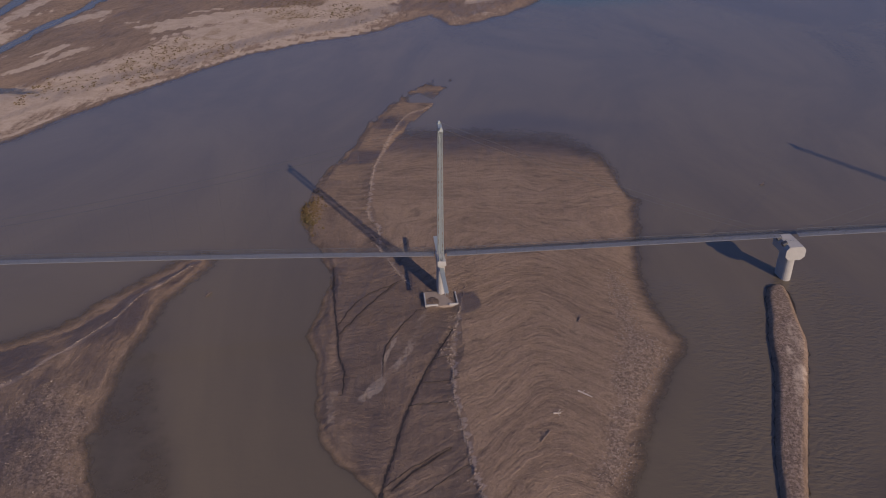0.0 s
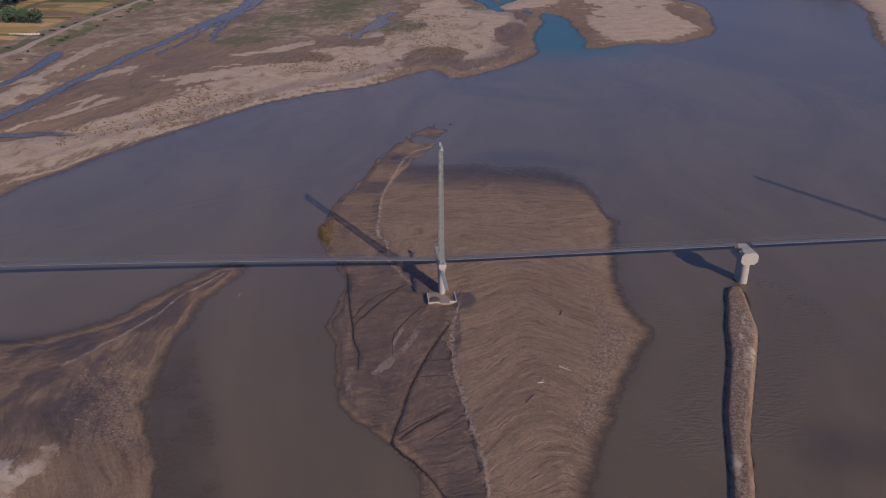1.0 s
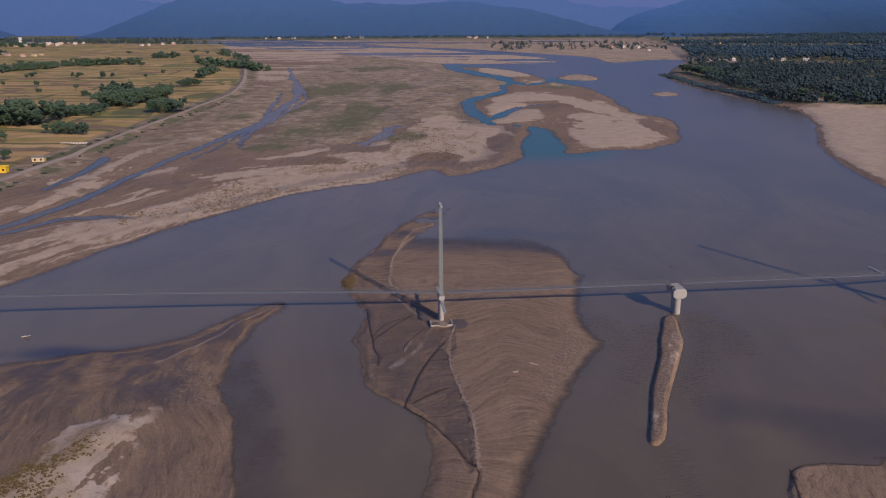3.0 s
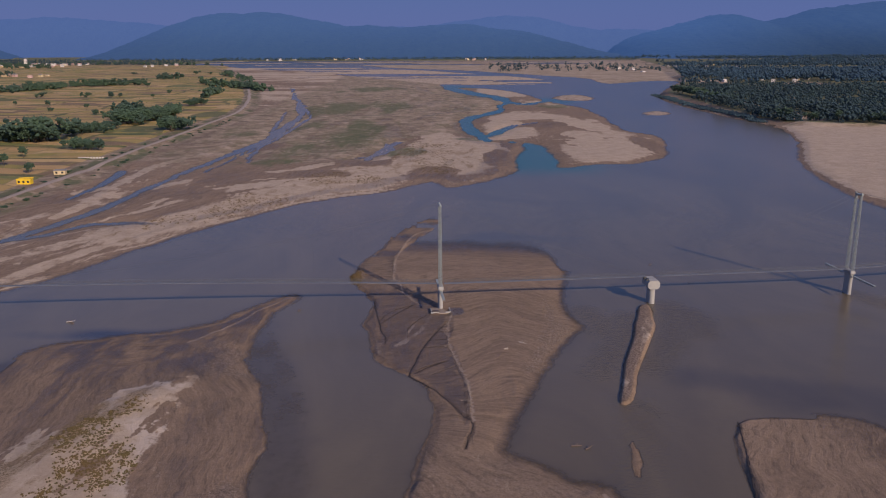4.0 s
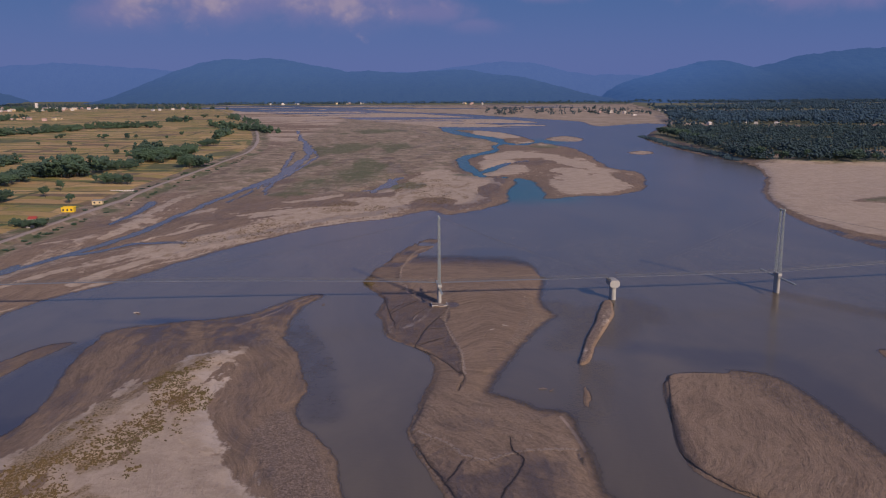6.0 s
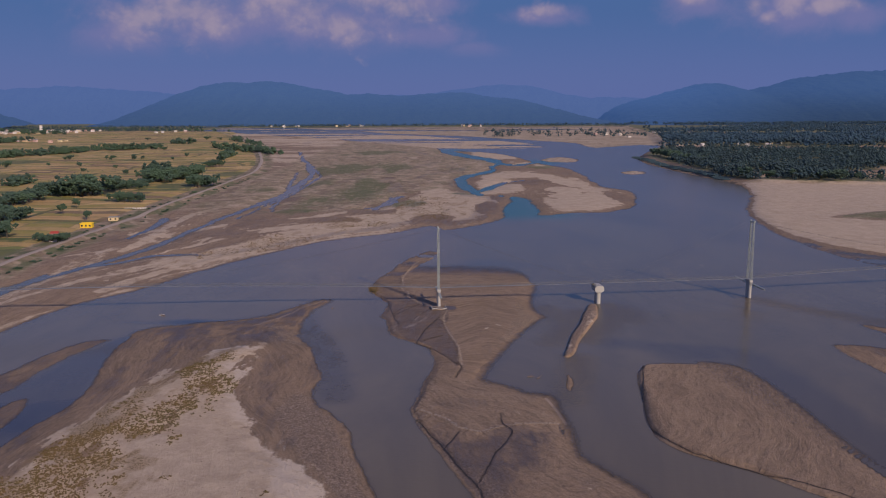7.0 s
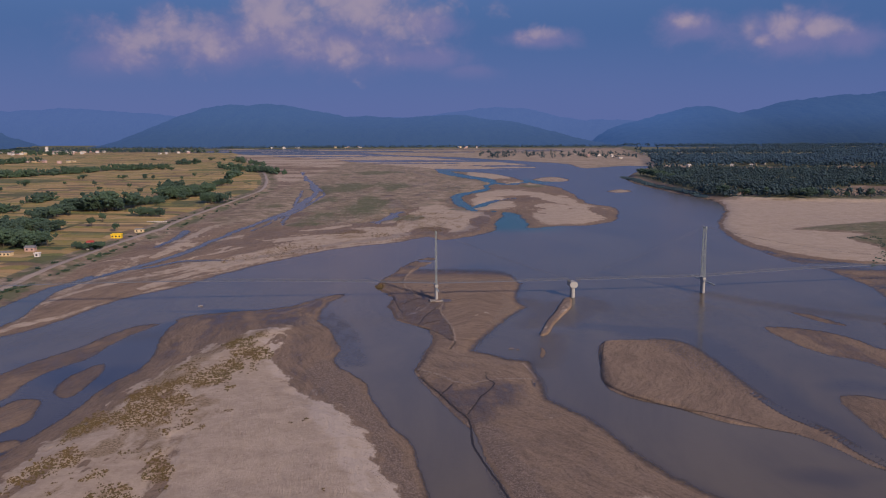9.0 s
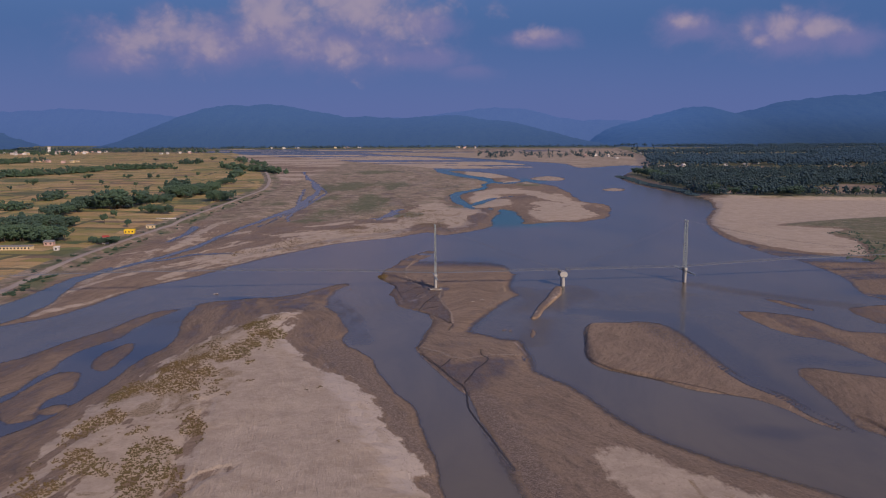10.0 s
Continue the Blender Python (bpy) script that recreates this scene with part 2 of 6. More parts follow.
    bund = n.ramp(n.math("ADD", large.outputs["Fac"], centred(mid, 0.9)), 0.45, 0.75)
    crop = n.mix(n.math("MULTIPLY", bund, 0.8), crop, (0.060, 0.085, 0.034, 1))
    crop = n.mix(n.math("MULTIPLY", n.ramp(weave, 0.50, 0.66), 0.30), crop, (0.494, 0.328, 0.162, 1))
    crop = n.mix(n.math("MULTIPLY", n.ramp(n.math("SUBTRACT", 1.0, weave), 0.54, 0.64), 0.45), crop, (0.115, 0.124, 0.051, 1))
    rows = n.noise(along(0.08, 0.010, 0.11), 1.0, 5.0, 0.7, 0.2)
    crop = n.mix(n.math("MULTIPLY", n.ramp(rows, 0.54, 0.66), 0.35), crop, (0.098, 0.109, 0.048, 1))
    color = n.mix(n.ramp(field, 0.45, 0.55), color, crop)
    turf = n.ramp(n.math("ADD", green, n.math("ADD", centred(mid, 1.2), centred(streak, 0.6))), 0.3, 0.8)
    color = n.mix(n.math("MULTIPLY", turf, 0.85), color, n.mix(fine, (0.070, 0.090, 0.034, 1), (0.125, 0.145, 0.060, 1)))
    color = n.mix(n.math("MULTIPLY", n.ramp(n.math("ADD", track, centred(fine, 0.5)), 0.4, 0.6), 0.9), color, n.mix(fine, (0.360, 0.300, 0.250, 1), (0.460, 0.385, 0.320, 1)))
    # the bright lip of the upper terrace, its gullies, and cut bank shade as lines
    below, arc = n.attr("lip"), n.attr("arc")
    comb = n.add("ShaderNodeCombineXYZ", {0: n.math("MULTIPLY", arc, 0.62), 1: n.math("MULTIPLY", below, 0.07), 2: 0.0}).outputs[0]
    tooth = n.noise(comb, 1.0, 4.0, 0.62, 0.25)
    reach = n.add("ShaderNodeMapRange", {0: n.noise(n.add("ShaderNodeCombineXYZ", {0: arc, 1: 0.0, 2: 7.0}).outputs[0], 0.12, 3.0, 0.6), 1: 0.35, 2: 0.65, 3: 1.2, 4: 9.0}).outputs[0]
    run_out = n.math("MULTIPLY", n.ramp(below, -0.6, 0.3), n.math("SUBTRACT", 1.0, n.ramp(n.math("DIVIDE", below, reach), 0.2, 1.0)))
    color = n.mix(n.math("MULTIPLY", n.math("MULTIPLY", n.ramp(tooth, 0.52, 0.64), run_out), 0.50), color, (0.270, 0.205, 0.158, 1))
    color = n.mix(n.math("MULTIPLY", n.math("MULTIPLY", n.ramp(n.math("SUBTRACT", 1.0, tooth), 0.50, 0.64), run_out), 0.62), color, (0.072, 0.050, 0.038, 1))
    jag = n.math("ADD", n.math("ADD", below, 0.2), n.math("ADD", centred(tooth, 5.0), centred(fine, 0.5)))
    lip = n.math("MULTIPLY", n.math("SUBTRACT", 1.0, n.ramp(n.math("ABSOLUTE", jag), 0.12, 0.55)), n.ramp(tooth, 0.36, 0.52))
    color = n.mix(n.math("MULTIPLY", lip, 0.70), color, (0.360, 0.295, 0.250, 1))
    crest = n.math("SUBTRACT", 1.0, n.ramp(n.math("ADD", n.attr("crest"), centred(fine, 0.6)), 0.25, 0.75))
    color = n.mix(n.math("MULTIPLY", crest, 0.8), color, (0.370, 0.290, 0.235, 1))
    # cracks and the shade of cut banks, painted as one dark line
    crack = n.math("SUBTRACT", 1.0, n.ramp(n.math("ADD", n.attr("crack"), centred(fine, 0.4)), 0.10, 0.80))
    color = n.mix(n.math("MULTIPLY", crack, 0.40), color, (0.060, 0.044, 0.034, 1))
    damp = n.ramp(n.math("ADD", wet, n.math("ADD", centred(streak, 0.9), centred(mid, 0.5))), 0.2, 0.9)
    color = n.mix(damp, color, n.mix(0.60, color, (0.034, 0.027, 0.024, 1)))
    grain = n.mix(n.math("MULTIPLY", n.ramp(grit, 0.50, 0.72), n.math("ADD", 0.18, n.math("MULTIPLY", heap, 0.3))), color, n.mix(0.6, color, (0.030, 0.021, 0.016, 1)))
    rough_amount = n.math("SUBTRACT", 0.94, n.math("MULTIPLY", damp, 0.60))
    relief = n.math("ADD", n.math("ADD", n.math("MULTIPLY", lines, 0.95), n.math("MULTIPLY", n.math("ADD", crumb, speckle), 0.40)), n.math("ADD", n.math("MULTIPLY", fine, 0.22), n.math("MULTIPLY", mid, 0.45)))
    relief = n.math("ADD", relief, n.math("MULTIPLY", n.math("MULTIPLY", tooth, run_out), 0.8))
    relief = n.math("SUBTRACT", relief, n.math("MULTIPLY", rill, 0.04))
    finish(n, grain, rough_amount, relief, 0.62, 0.8)
    return m


def water_material():
    m, n = material("silty_river_water")
    p = place(n)
    flat = n.add("ShaderNodeVectorMath", {0: p, 1: (1, 1, 0)}, operation="MULTIPLY").outputs[0]
    shoal, teal, riffle = n.attr("shoal"), n.attr("clear"), n.attr("riffle")
    drift = n.noise(n.add("ShaderNodeMapping", {"Vector": flat, "Rotation": (0, 0, 0.2), "Scale": (0.018, 0.007, 1)}).outputs[0], 1.0, 6.0, 0.62, 1.2)
    silt = n.mix(n.ramp(drift, 0.3, 0.7), (0.120, 0.099, 0.073, 1), (0.159, 0.129, 0.087, 1))
    silt = n.mix(teal, silt, (0.030, 0.120, 0.108, 1))
    silt = n.mix(n.math("MULTIPLY", shoal, 0.9), silt, (0.026, 0.026, 0.040, 1))
    lap = n.noise(n.add("ShaderNodeMapping", {"Vector": flat, "Rotation": (0, 0, -0.3), "Scale": (0.35, 0.9, 1)}).outputs[0], 1.0, 3.0, 0.5)
    chop = n.noise(n.add("ShaderNodeMapping", {"Vector": flat, "Rotation": (0, 0, 0.5), "Scale": (0.5, 1.1, 1)}).outputs[0], 1.2, 4.0, 0.6)
    calm = n.math("SUBTRACT", 1.0, n.math("MULTIPLY", shoal, 0.85))
    wave = n.math("ADD", n.math("MULTIPLY", n.math("MULTIPLY", lap, calm), 0.10), n.math("MULTIPLY", n.math("MULTIPLY", chop, riffle), 0.9))
    gloss = n.math("SUBTRACT", 0.20, n.math("MULTIPLY", shoal, 0.14))
    s = finish(n, silt, gloss, wave, 0.6, 0.7, extra={"IOR": 1.33})
    # the film of water thins out over the silt at its edge
    thin = n.math("ADD", n.attr("film"), n.math("MULTIPLY", n.math("SUBTRACT", n.noise(flat, 0.35, 4.0, 0.6), 0.5), 0.5))
    s.inputs["Alpha"].default_value = 1.0
    n.tree.links.new(n.ramp(thin, 0.05, 0.85), s.inputs["Alpha"])
    return m


GROUND, WATER = ground_material(), water_material()
CONCRETE = plain("pale_concrete", (0.37, 0.37, 0.355), 0.85, 0.5, 0.36)
STEEL = plain("galvanised_steel", (0.36, 0.41, 0.40), 0.5, 2.0, 0.2, 0.3)
DECK_STEEL = plain("grey_deck_plate", (0.20, 0.215, 0.24), 0.6, 0.7, 0.2, 0.2)
CABLE = plain("dull_steel_cable", (0.12, 0.125, 0.13), 0.7, 2.0, 0.2, 0.5)
BARK = plain("tree_bark", (0.10, 0.075, 0.055), 0.9, 3.0, 0.3)


def leaf_material(name, dark, light, tint=(0.075, 0.112, 0.080, 1), patch=(0.036, 0.062, 0.076, 1)):
    m, n = material(name)
    p = n.add("ShaderNodeTexCoord").outputs["Object"]
    per_tree = n.add("ShaderNodeObjectInfo").outputs["Random"]
    per_leaf = n.add("ShaderNodeNewGeometry").outputs["Random Per Island"]
    f = n.math("ADD", n.math("MULTIPLY", per_leaf, 0.55), n.math("MULTIPLY", n.noise(p, 0.5, 3.0), 0.45))
    c = n.mix(f, dark, light)
    c = n.mix(n.math("MULTIPLY", per_tree, 0.45), c, tint)
    stand = n.noise(n.add("ShaderNodeNewGeometry").outputs["Position"], 0.016, 5.0, 0.7)
    c = n.mix(n.math("MULTIPLY", n.ramp(stand, 0.44, 0.58), 0.85), c, n.mix(0.65, c, patch))
    s = finish(n, c, 0.75, n.noise(p, 3.0, 3.0), 0.5, 0.2, spec=0.25)
    glow = n.add("ShaderNodeBsdfTranslucent", {"Color": c})
    both = n.add("ShaderNodeMixShader", {0: 0.20, 1: s.outputs[0], 2: glow.outputs[0]})
    out = [k for k in n.tree.nodes if k.bl_idname == "ShaderNodeOutputMaterial"][0]
    n.tree.links.new(both.outputs[0], out.inputs[0])
    return m


LEAF = leaf_material("broad_leaves", (0.052, 0.104, 0.070, 1), (0.100, 0.158, 0.094, 1), (0.066, 0.118, 0.080, 1), (0.050, 0.088, 0.084, 1))
# blue distance haze is mixed into both canopy colours, more in the far one
WOODS = leaf_material("haze_tinted_canopy", (0.046, 0.090, 0.116, 1), (0.062, 0.108, 0.128, 1), (0.056, 0.100, 0.100, 1))
HAZED_FAR_WOODS = leaf_material("haze_tinted_far_canopy", (0.048, 0.102, 0.158, 1), (0.060, 0.116, 0.170, 1), (0.054, 0.106, 0.150, 1))
DRY_GRASS = leaf_material("dry_tufts", (0.085, 0.062, 0.030, 1), (0.215, 0.145, 0.060, 1), (0.150, 0.110, 0.050, 1), (0.120, 0.105, 0.045, 1))
DRIFTWOOD = plain("bleached_driftwood", (0.16, 0.12, 0.10), 0.9, 2.0, 0.3)
PALE_WOOD = plain("pale_driftwood", (0.50, 0.44, 0.38), 0.9, 2.0, 0.3)
YELLOW = plain("yellow_limewash", (0.75, 0.52, 0.03), 0.85, 0.5, 0.15)
CREAM = plain("cream_limewash", (0.62, 0.50, 0.30), 0.85, 0.5, 0.15)
WHITE = plain("white_plaster", (0.60, 0.57, 0.55), 0.85, 0.4, 0.2)
RED_ROOF = plain("red_tin_roof", (0.42, 0.07, 0.05), 0.6, 0.6, 0.2)
GREY_ROOF = plain("grey_slate_roof", (0.20, 0.20, 0.21), 0.7, 0.6, 0.2)
ROSE = plain("rose_plaster", (0.50, 0.34, 0.30), 0.85, 0.4, 0.2)
DARK_GLASS = plain("dark_opening", (0.03, 0.03, 0.035), 0.35, 1.0, 0.2)
# one dark tone for wet rill beds and the painted shade of banks
RILL_AND_BANK_SHADE = plain("rill_bed_and_bank_shade", (0.034, 0.026, 0.021), 0.6, 1.0, 0.3)


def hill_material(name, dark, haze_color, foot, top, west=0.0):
    """Wooded hills kilometres off; blue haze is painted on as surface emission, thickest at the crests."""
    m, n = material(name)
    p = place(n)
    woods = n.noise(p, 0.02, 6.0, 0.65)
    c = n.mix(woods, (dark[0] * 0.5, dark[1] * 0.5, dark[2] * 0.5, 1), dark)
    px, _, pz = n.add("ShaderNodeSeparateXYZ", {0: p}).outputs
    haze_glow = n.math("ADD", foot, n.math("MULTIPLY", n.ramp(pz, 0.0, 190.0), top - foot))
    haze_glow = n.math("ADD", haze_glow, n.math("MULTIPLY", n.math("SUBTRACT", 1.0, n.ramp(px, 900.0, 1850.0)), west))
    finish(n, c, 0.95, n.noise(p, 0.012, 5.0), 0.7, 30.0, spec=0.1, extra={"Emission Color": haze_color, "Emission Strength": haze_glow})
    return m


# the slopes themselves emit the blue haze, strongest on the far ridge
HILL_NEAR = hill_material("wooded_hills_haze_glow", (0.016, 0.030, 0.026, 1), (0.172, 0.37, 0.90, 1), 0.195, 0.262)
HILL_EAST = hill_material("east_hills_haze_glow", (0.016, 0.030, 0.028, 1), (0.150, 0.36, 0.92, 1), 0.105, 0.222, 0.100)
HILL_FAR = hill_material("far_hills_haze_glow", (0.016, 0.026, 0.030, 1), (0.195, 0.37, 0.92, 1), 0.290, 0.315)

RAIL_STEEL = plain("weathered_rail_wire", (0.13, 0.14, 0.15), 0.6, 2.0, 0.2, 0.3)

STAINED_CONCRETE = plain("silt_stained_concrete", (0.27, 0.225, 0.185), 0.9, 0.5, 0.45)


def stone_material():
    m, n = material("pale_river_stones")
    one = n.add("ShaderNodeNewGeometry").outputs["Random Per Island"]
    finish(n, n.mix(one, (0.12, 0.092, 0.076, 1), (0.33, 0.27, 0.225, 1)), 0.85, n.noise(place(n), 6.0, 3.0), 0.3, 0.03)
    return m


SHINGLE = stone_material()

# ---- the plan: shores and banks, in metres ----
ISLAND_WEST = [(-0.5, 296), (-9, 284), (-16.5, 270), (-22, 253), (-27.5, 229), (-32, 210), (-34, 196), (-35, 183), (-31, 170), (-27, 162), (-23, 148), (-24, 137), (-25, 129), (-22, 120), (-20, 110), (-20, 104), (-18, 97), (-13, 92), (-5, 81), (-2, 73), (-1, 61), (-3, 50), (-8, 19), (-4, -2), (3, -21), (10, -46), (14, -68), (18, -89), (21, -108), (23, -122), (30, -150), (60, -185)]
ISLAND_EAST = [(110, -180), (125, -150), (103, -130), (83, -111), (75, -104), (66, -92), (57, -76), (53, -64), (47, -44), (40, -29), (34, -15), (35, -1), (34, 12), (33, 27), (27, 29), (20, 37), (12, 44), (30, 96), (34, 107), (39, 118), (43, 125), (42, 131), (41, 141), (42, 155), (45, 174), (48, 197), (50, 219), (50, 243), (34, 260), (17, 266), (7, 274), (4, 286)]
ISLAND = ISLAND_WEST + ISLAND_EAST
TERRACE = [(4, 300), (-3, 266), (-12, 245), (-16, 234), (-21, 210), (-20, 191), (-16, 175), (-12, 163), (-3, 148), (2, 137), (3, 127), (2, 113), (4, 101), (5, 94), (6, 87), (7, 74), (7, 58), (6, 56), (4, 64), (1, 70), (-3, 79), (-9, 88), (-17, 92), (-25, 110), (-29, 135), (-28, 153), (-36, 175), (-37, 198), (-32, 236), (-20, 280), (-10, 300)]
LEFT_BAR = [(-54, 158), (-64, 146), (-72, 132), (-87, 122), (-104, 117), (-119, 111), (-124, 103), (-124, 79), (-115, 31), (-119, 1), (-121, -28), (-123, -51), (-126, -65), (-133, -79), (-150, -125), (-140, -180), (-70, -215), (-5, -190), (2, -150), (-2, -108), (-4, -92), (-7, -72), (-11, -52), (-18, -37), (-24, -13), (-29, 7), (-42, 29), (-42, 48), (-46, 62), (-49, 75), (-55, 90), (-60, 107), (-61, 124), (-59, 140)]
DUNE = [(-69, 85), (-82, 78), (-92, 60), (-100, 39), (-106, 4), (-112, -19), (-114, -39), (-116, -66), (-113, -97), (-110, -121), (-105, -150), (-65, -180), (-12, -160), (-3, -124), (-8, -114), (-6, -106), (-11, -92), (-20, -64), (-25, -41), (-35, -24), (-46, -13), (-58, 11), (-67, 39)]
BANK_STRIP = [(-183, -18.7), (-174, 0.1), (-168, 9.5), (-163, 24.0), (-157, 38.8), (-151, 56.1), (-146, 76.3), (-139, 90.9), (-133, 94.6), (-138, 78.4), (-141, 55.7), (-143, 35.5), (-150, 21.8), (-153, 7.4), (-151, -6.7), (-153, -20.9), (-152, -34.0), (-154, -38.2), (-161, -56.7)]
STRIP_ISLET = [(-140, -62.4), (-148, -48.9), (-147, -40.2), (-147, -27.7), (-145, -14.2), (-139, -14.3), (-135, -24.8), (-133, -34.5), (-135, -40.5), (-136, -47.5), (-134, -56.4), (-132, -63.7), (-136, -66.6)]
STRIP_ISLET2 = [(-132, -57.0), (-128, -51.1), (-125, -53.4), (-129, -59.1)]
EAST_SAND = [(267, 457), (255, 405), (249, 359), (253, 309), (266, 279), (284, 262), (302, 251), (313, 235), (386, 209), (771, 269), (1545, 864), (615, 769), (473, 741), (368, 739), (346, 675), (320, 591), (294, 532)]
RIGHT_BAR = [(72, 57), (63, 21), (60, -4), (65, -15), (78, -26), (90, -40), (102, -46), (109, -52), (114, -62), (117, -72), (122, -79), (118, -66), (116, -49), (110, -34), (108, -13), (107, 20), (106, 39), (102, 55), (90, 59)]
RIGHT_BAR2 = [(138, -18.4), (145, -16.4), (153, -22.4), (164, -28.2), (173, -42.6), (139, -96.5), (133, -83.6), (130, -79.9), (130, -73.3), (133, -53.4), (134, -35.3)]
RIGHT_BAR3 = [(152, 79.0), (163, 78.7), (174, 71.0), (181, 56.8), (186, 40.5), (200, 35.0), (212, 24.9), (181, -26.6), (176, -8.2), (174, -0.3), (173, 15.1), (167, 29.1), (158, 36.3), (153, 54.3)]
RIGHT_SLIVER = [(178, 109), (185, 97.6), (190, 82.9), (182, 90.9)]
RIGHT_BAR4 = [(209, 82.3), (219, 88.4), (232, 92.0), (249, 84.8), (224, 44.6), (211, 53.6), (209, 65.1)]
SPIT = [(68.9, 145), (65.3, 134), (62.5, 126), (60.2, 117), (57.5, 109), (52.6, 95.4), (50.0, 86), (47.6, 77), (45.4, 69), (46.6, 67.6), (49.2, 70.5), (51.8, 78), (54.0, 86), (57.6, 95.4), (61.9, 106), (66.3, 117), (69.6, 126), (70.5, 132), (72.0, 140), (72.3, 146)]
SPIT_TIP = [(44, 49), (44, 41), (42, 33), (42, 41)]
WEST = [(-197, 74), (-187, 96), (-174, 156), (-156, 184), (-141, 225), (-113, 278), (-78, 336), (-33, 368), (-5, 401), (6, 381), (26, 399), (47, 426), (56, 463), (59, 506), (69, 566), (64, 601), (43, 610), (33, 632), (20, 720), (26, 809), (45, 864), (77, 925), (78, 978), (90, 1045), (101, 1109), (73, 1171), (38, 1268), (8, 1397), (-7, 1564), (-92, 1717), (-193, 1897), (-360, 2209), (-546, 2438), (-687, 2636), (-804, 2857), (-930, 3000), (-1000, 3700), (-2500, 4000), (-4500, 4000), (-4500, 1500), (-2000, 200), (-900, 0), (-450, 10), (-260, 25)]
EAST_ISLE = [(71, 589), (89, 588), (90, 541), (93, 484), (89, 459), (116, 472), (141, 474), (161, 493), (175, 508), (192, 562), (205, 642), (185, 692), (186, 740), (190, 821), (192, 887), (188, 971), (175, 1020), (157, 1106), (143, 1232), (97, 1390), (35, 1430), (71, 1281), (113, 1156), (101, 1065), (87, 986), (87, 925), (47, 829), (39, 802), (38, 719), (45, 627), (68, 613)]
ISLET1 = [(184, 1164), (218, 1227), (240, 1173), (223, 1101), (189, 1104)]
ISLET2 = [(253, 884), (276, 914), (283, 882), (263, 853)]
EAST = [(241, 107), (254, 173), (254, 233), (243, 285), (245, 349), (253, 401), (267, 457), (294, 532), (320, 591), (346, 675), (352, 740), (344, 835), (333, 1000), (345, 1130), (392, 1295), (457, 1468), (511, 1625), (464, 1660), (348, 1557), (343, 1769), (274, 1920), (178, 2097), (65, 2304), (-127, 2497), (-268, 2777), (-490, 3127), (-725, 3352), (-2500, 3700), (-4500, 4300), (-4500, 5000), (4500, 5000), (4500, 60), (1500, 40), (600, 60), (350, 90)]
GREEN = [(320, 423), (378, 456), (455, 486), (610, 516), (423, 208), (307, 224), (309, 248), (338, 318), (336, 359), (365, 388), (348, 404)]
BRUSH = [(334, 366), (346, 351), (325, 294), (297, 256), (291, 241), (305, 221), (371, 188), (412, 244), (351, 302), (343, 318), (363, 368)]
FOREST = [(374, 1219), (361, 1056), (361, 924), (364, 775), (388, 728), (453, 702), (561, 680), (700, 668), (1289, 690), (4288, 3164), (1144, 3810), (644, 2131), (509, 1568)]
FIELDS = [(-257, 22), (-260, 162), (-263, 204), (-266, 248), (-267, 298), (-266, 350), (-265, 412), (-267, 497), (-267, 598), (-268, 727), (-267, 855), (-269, 955), (-299, 1137), (-350, 1359), (-455, 1755), (-625, 2290), (-827, 2860), (-2000, 3000), (-4500, 3200), (-4500, 1000), (-1500, 20), (-600, 10)]
SANDY_W = [(-144, 234), (-114, 283), (-79, 342), (-34, 375), (-10, 425), (6, 412), (27, 428), (46, 492), (45, 575), (22, 642), (2, 665), (-30, 579), (-39, 496), (-70, 459), (-104, 390), (-124, 338), (-143, 301), (-162, 274), (-171, 249)]
ROAD = [(-241, 53), (-246, 136), (-249, 175), (-251, 216), (-253, 264), (-252, 316), (-251, 373), (-250, 447), (-252, 544), (-251, 662), (-252, 787), (-254, 902), (-284, 1089), (-336, 1325), (-423, 1655), (-565, 2108), (-789, 2755)]
STREAM = [(-216, 80), (-222, 125), (-220, 171), (-213, 214), (-203, 251), (-196, 276), (-189, 309), (-184, 393), (-177, 478), (-166, 568), (-163, 729), (-178, 925), (-236, 1216), (-283, 1441)]
STREAM2 = [(-202, 248), (-190, 257), (-178, 278), (-147, 282)]
STREAM3 = [(-219, 348), (-219, 395), (-227, 449)]
STREAM4 = [(-57, 497), (-43, 586), (-36, 611)]
TEAL = [(73, 449), (74, 512), (78, 589), (65, 605), (45, 618), (36, 698), (32, 777), (45, 843), (78, 925), (85, 1005), (99, 1087), (81, 1210), (52, 1297), (14, 1396)]
CRACK = [(2, 130), (-2, 120), (-5, 110), (-7, 101), (-8, 95), (-9, 90), (-9, 86), (-4, 80), (1, 71), (4, 64), (7, 57), (6, 50), (5, 44)]
CRACK2 = [(-24.4, 154), (-23.3, 147), (-22.2, 138), (-20.5, 128), (-19.4, 121), (-18.0, 116), (-17.5, 110)]
CRACK3 = [(-7.3, 9.4), (-3.6, -1.4), (0.2, -11.2), (4.9, -25.2), (9.1, -36.6), (9.5, -56.8), (15.0, -82.9), (19.5, -105)]
CRACK4 = [(8.7, -32.4), (11.6, -24.2), (13.9, -16.3), (16.5, -11.3), (19.8, -0.4), (17.5, 3.5), (17.7, 11.7)]
# foot of a cut bank, its shade drawn in as a dark line
BANK_SHADE_LINE = [(72, 58), (65.2, 30), (60.4, 9), (60.6, -3), (65.5, -14.2), (72, -21), (78, -26.5), (86, -33), (94, -39), (101, -46), (108, -50)]
CREST2 = [(33, 26), (35, 15), (36, 5)]
RIDGE = [(-56, 155), (-59, 149), (-63, 142), (-66, 133), (-69, 127), (-72, 121), (-75, 116), (-78, 112)]
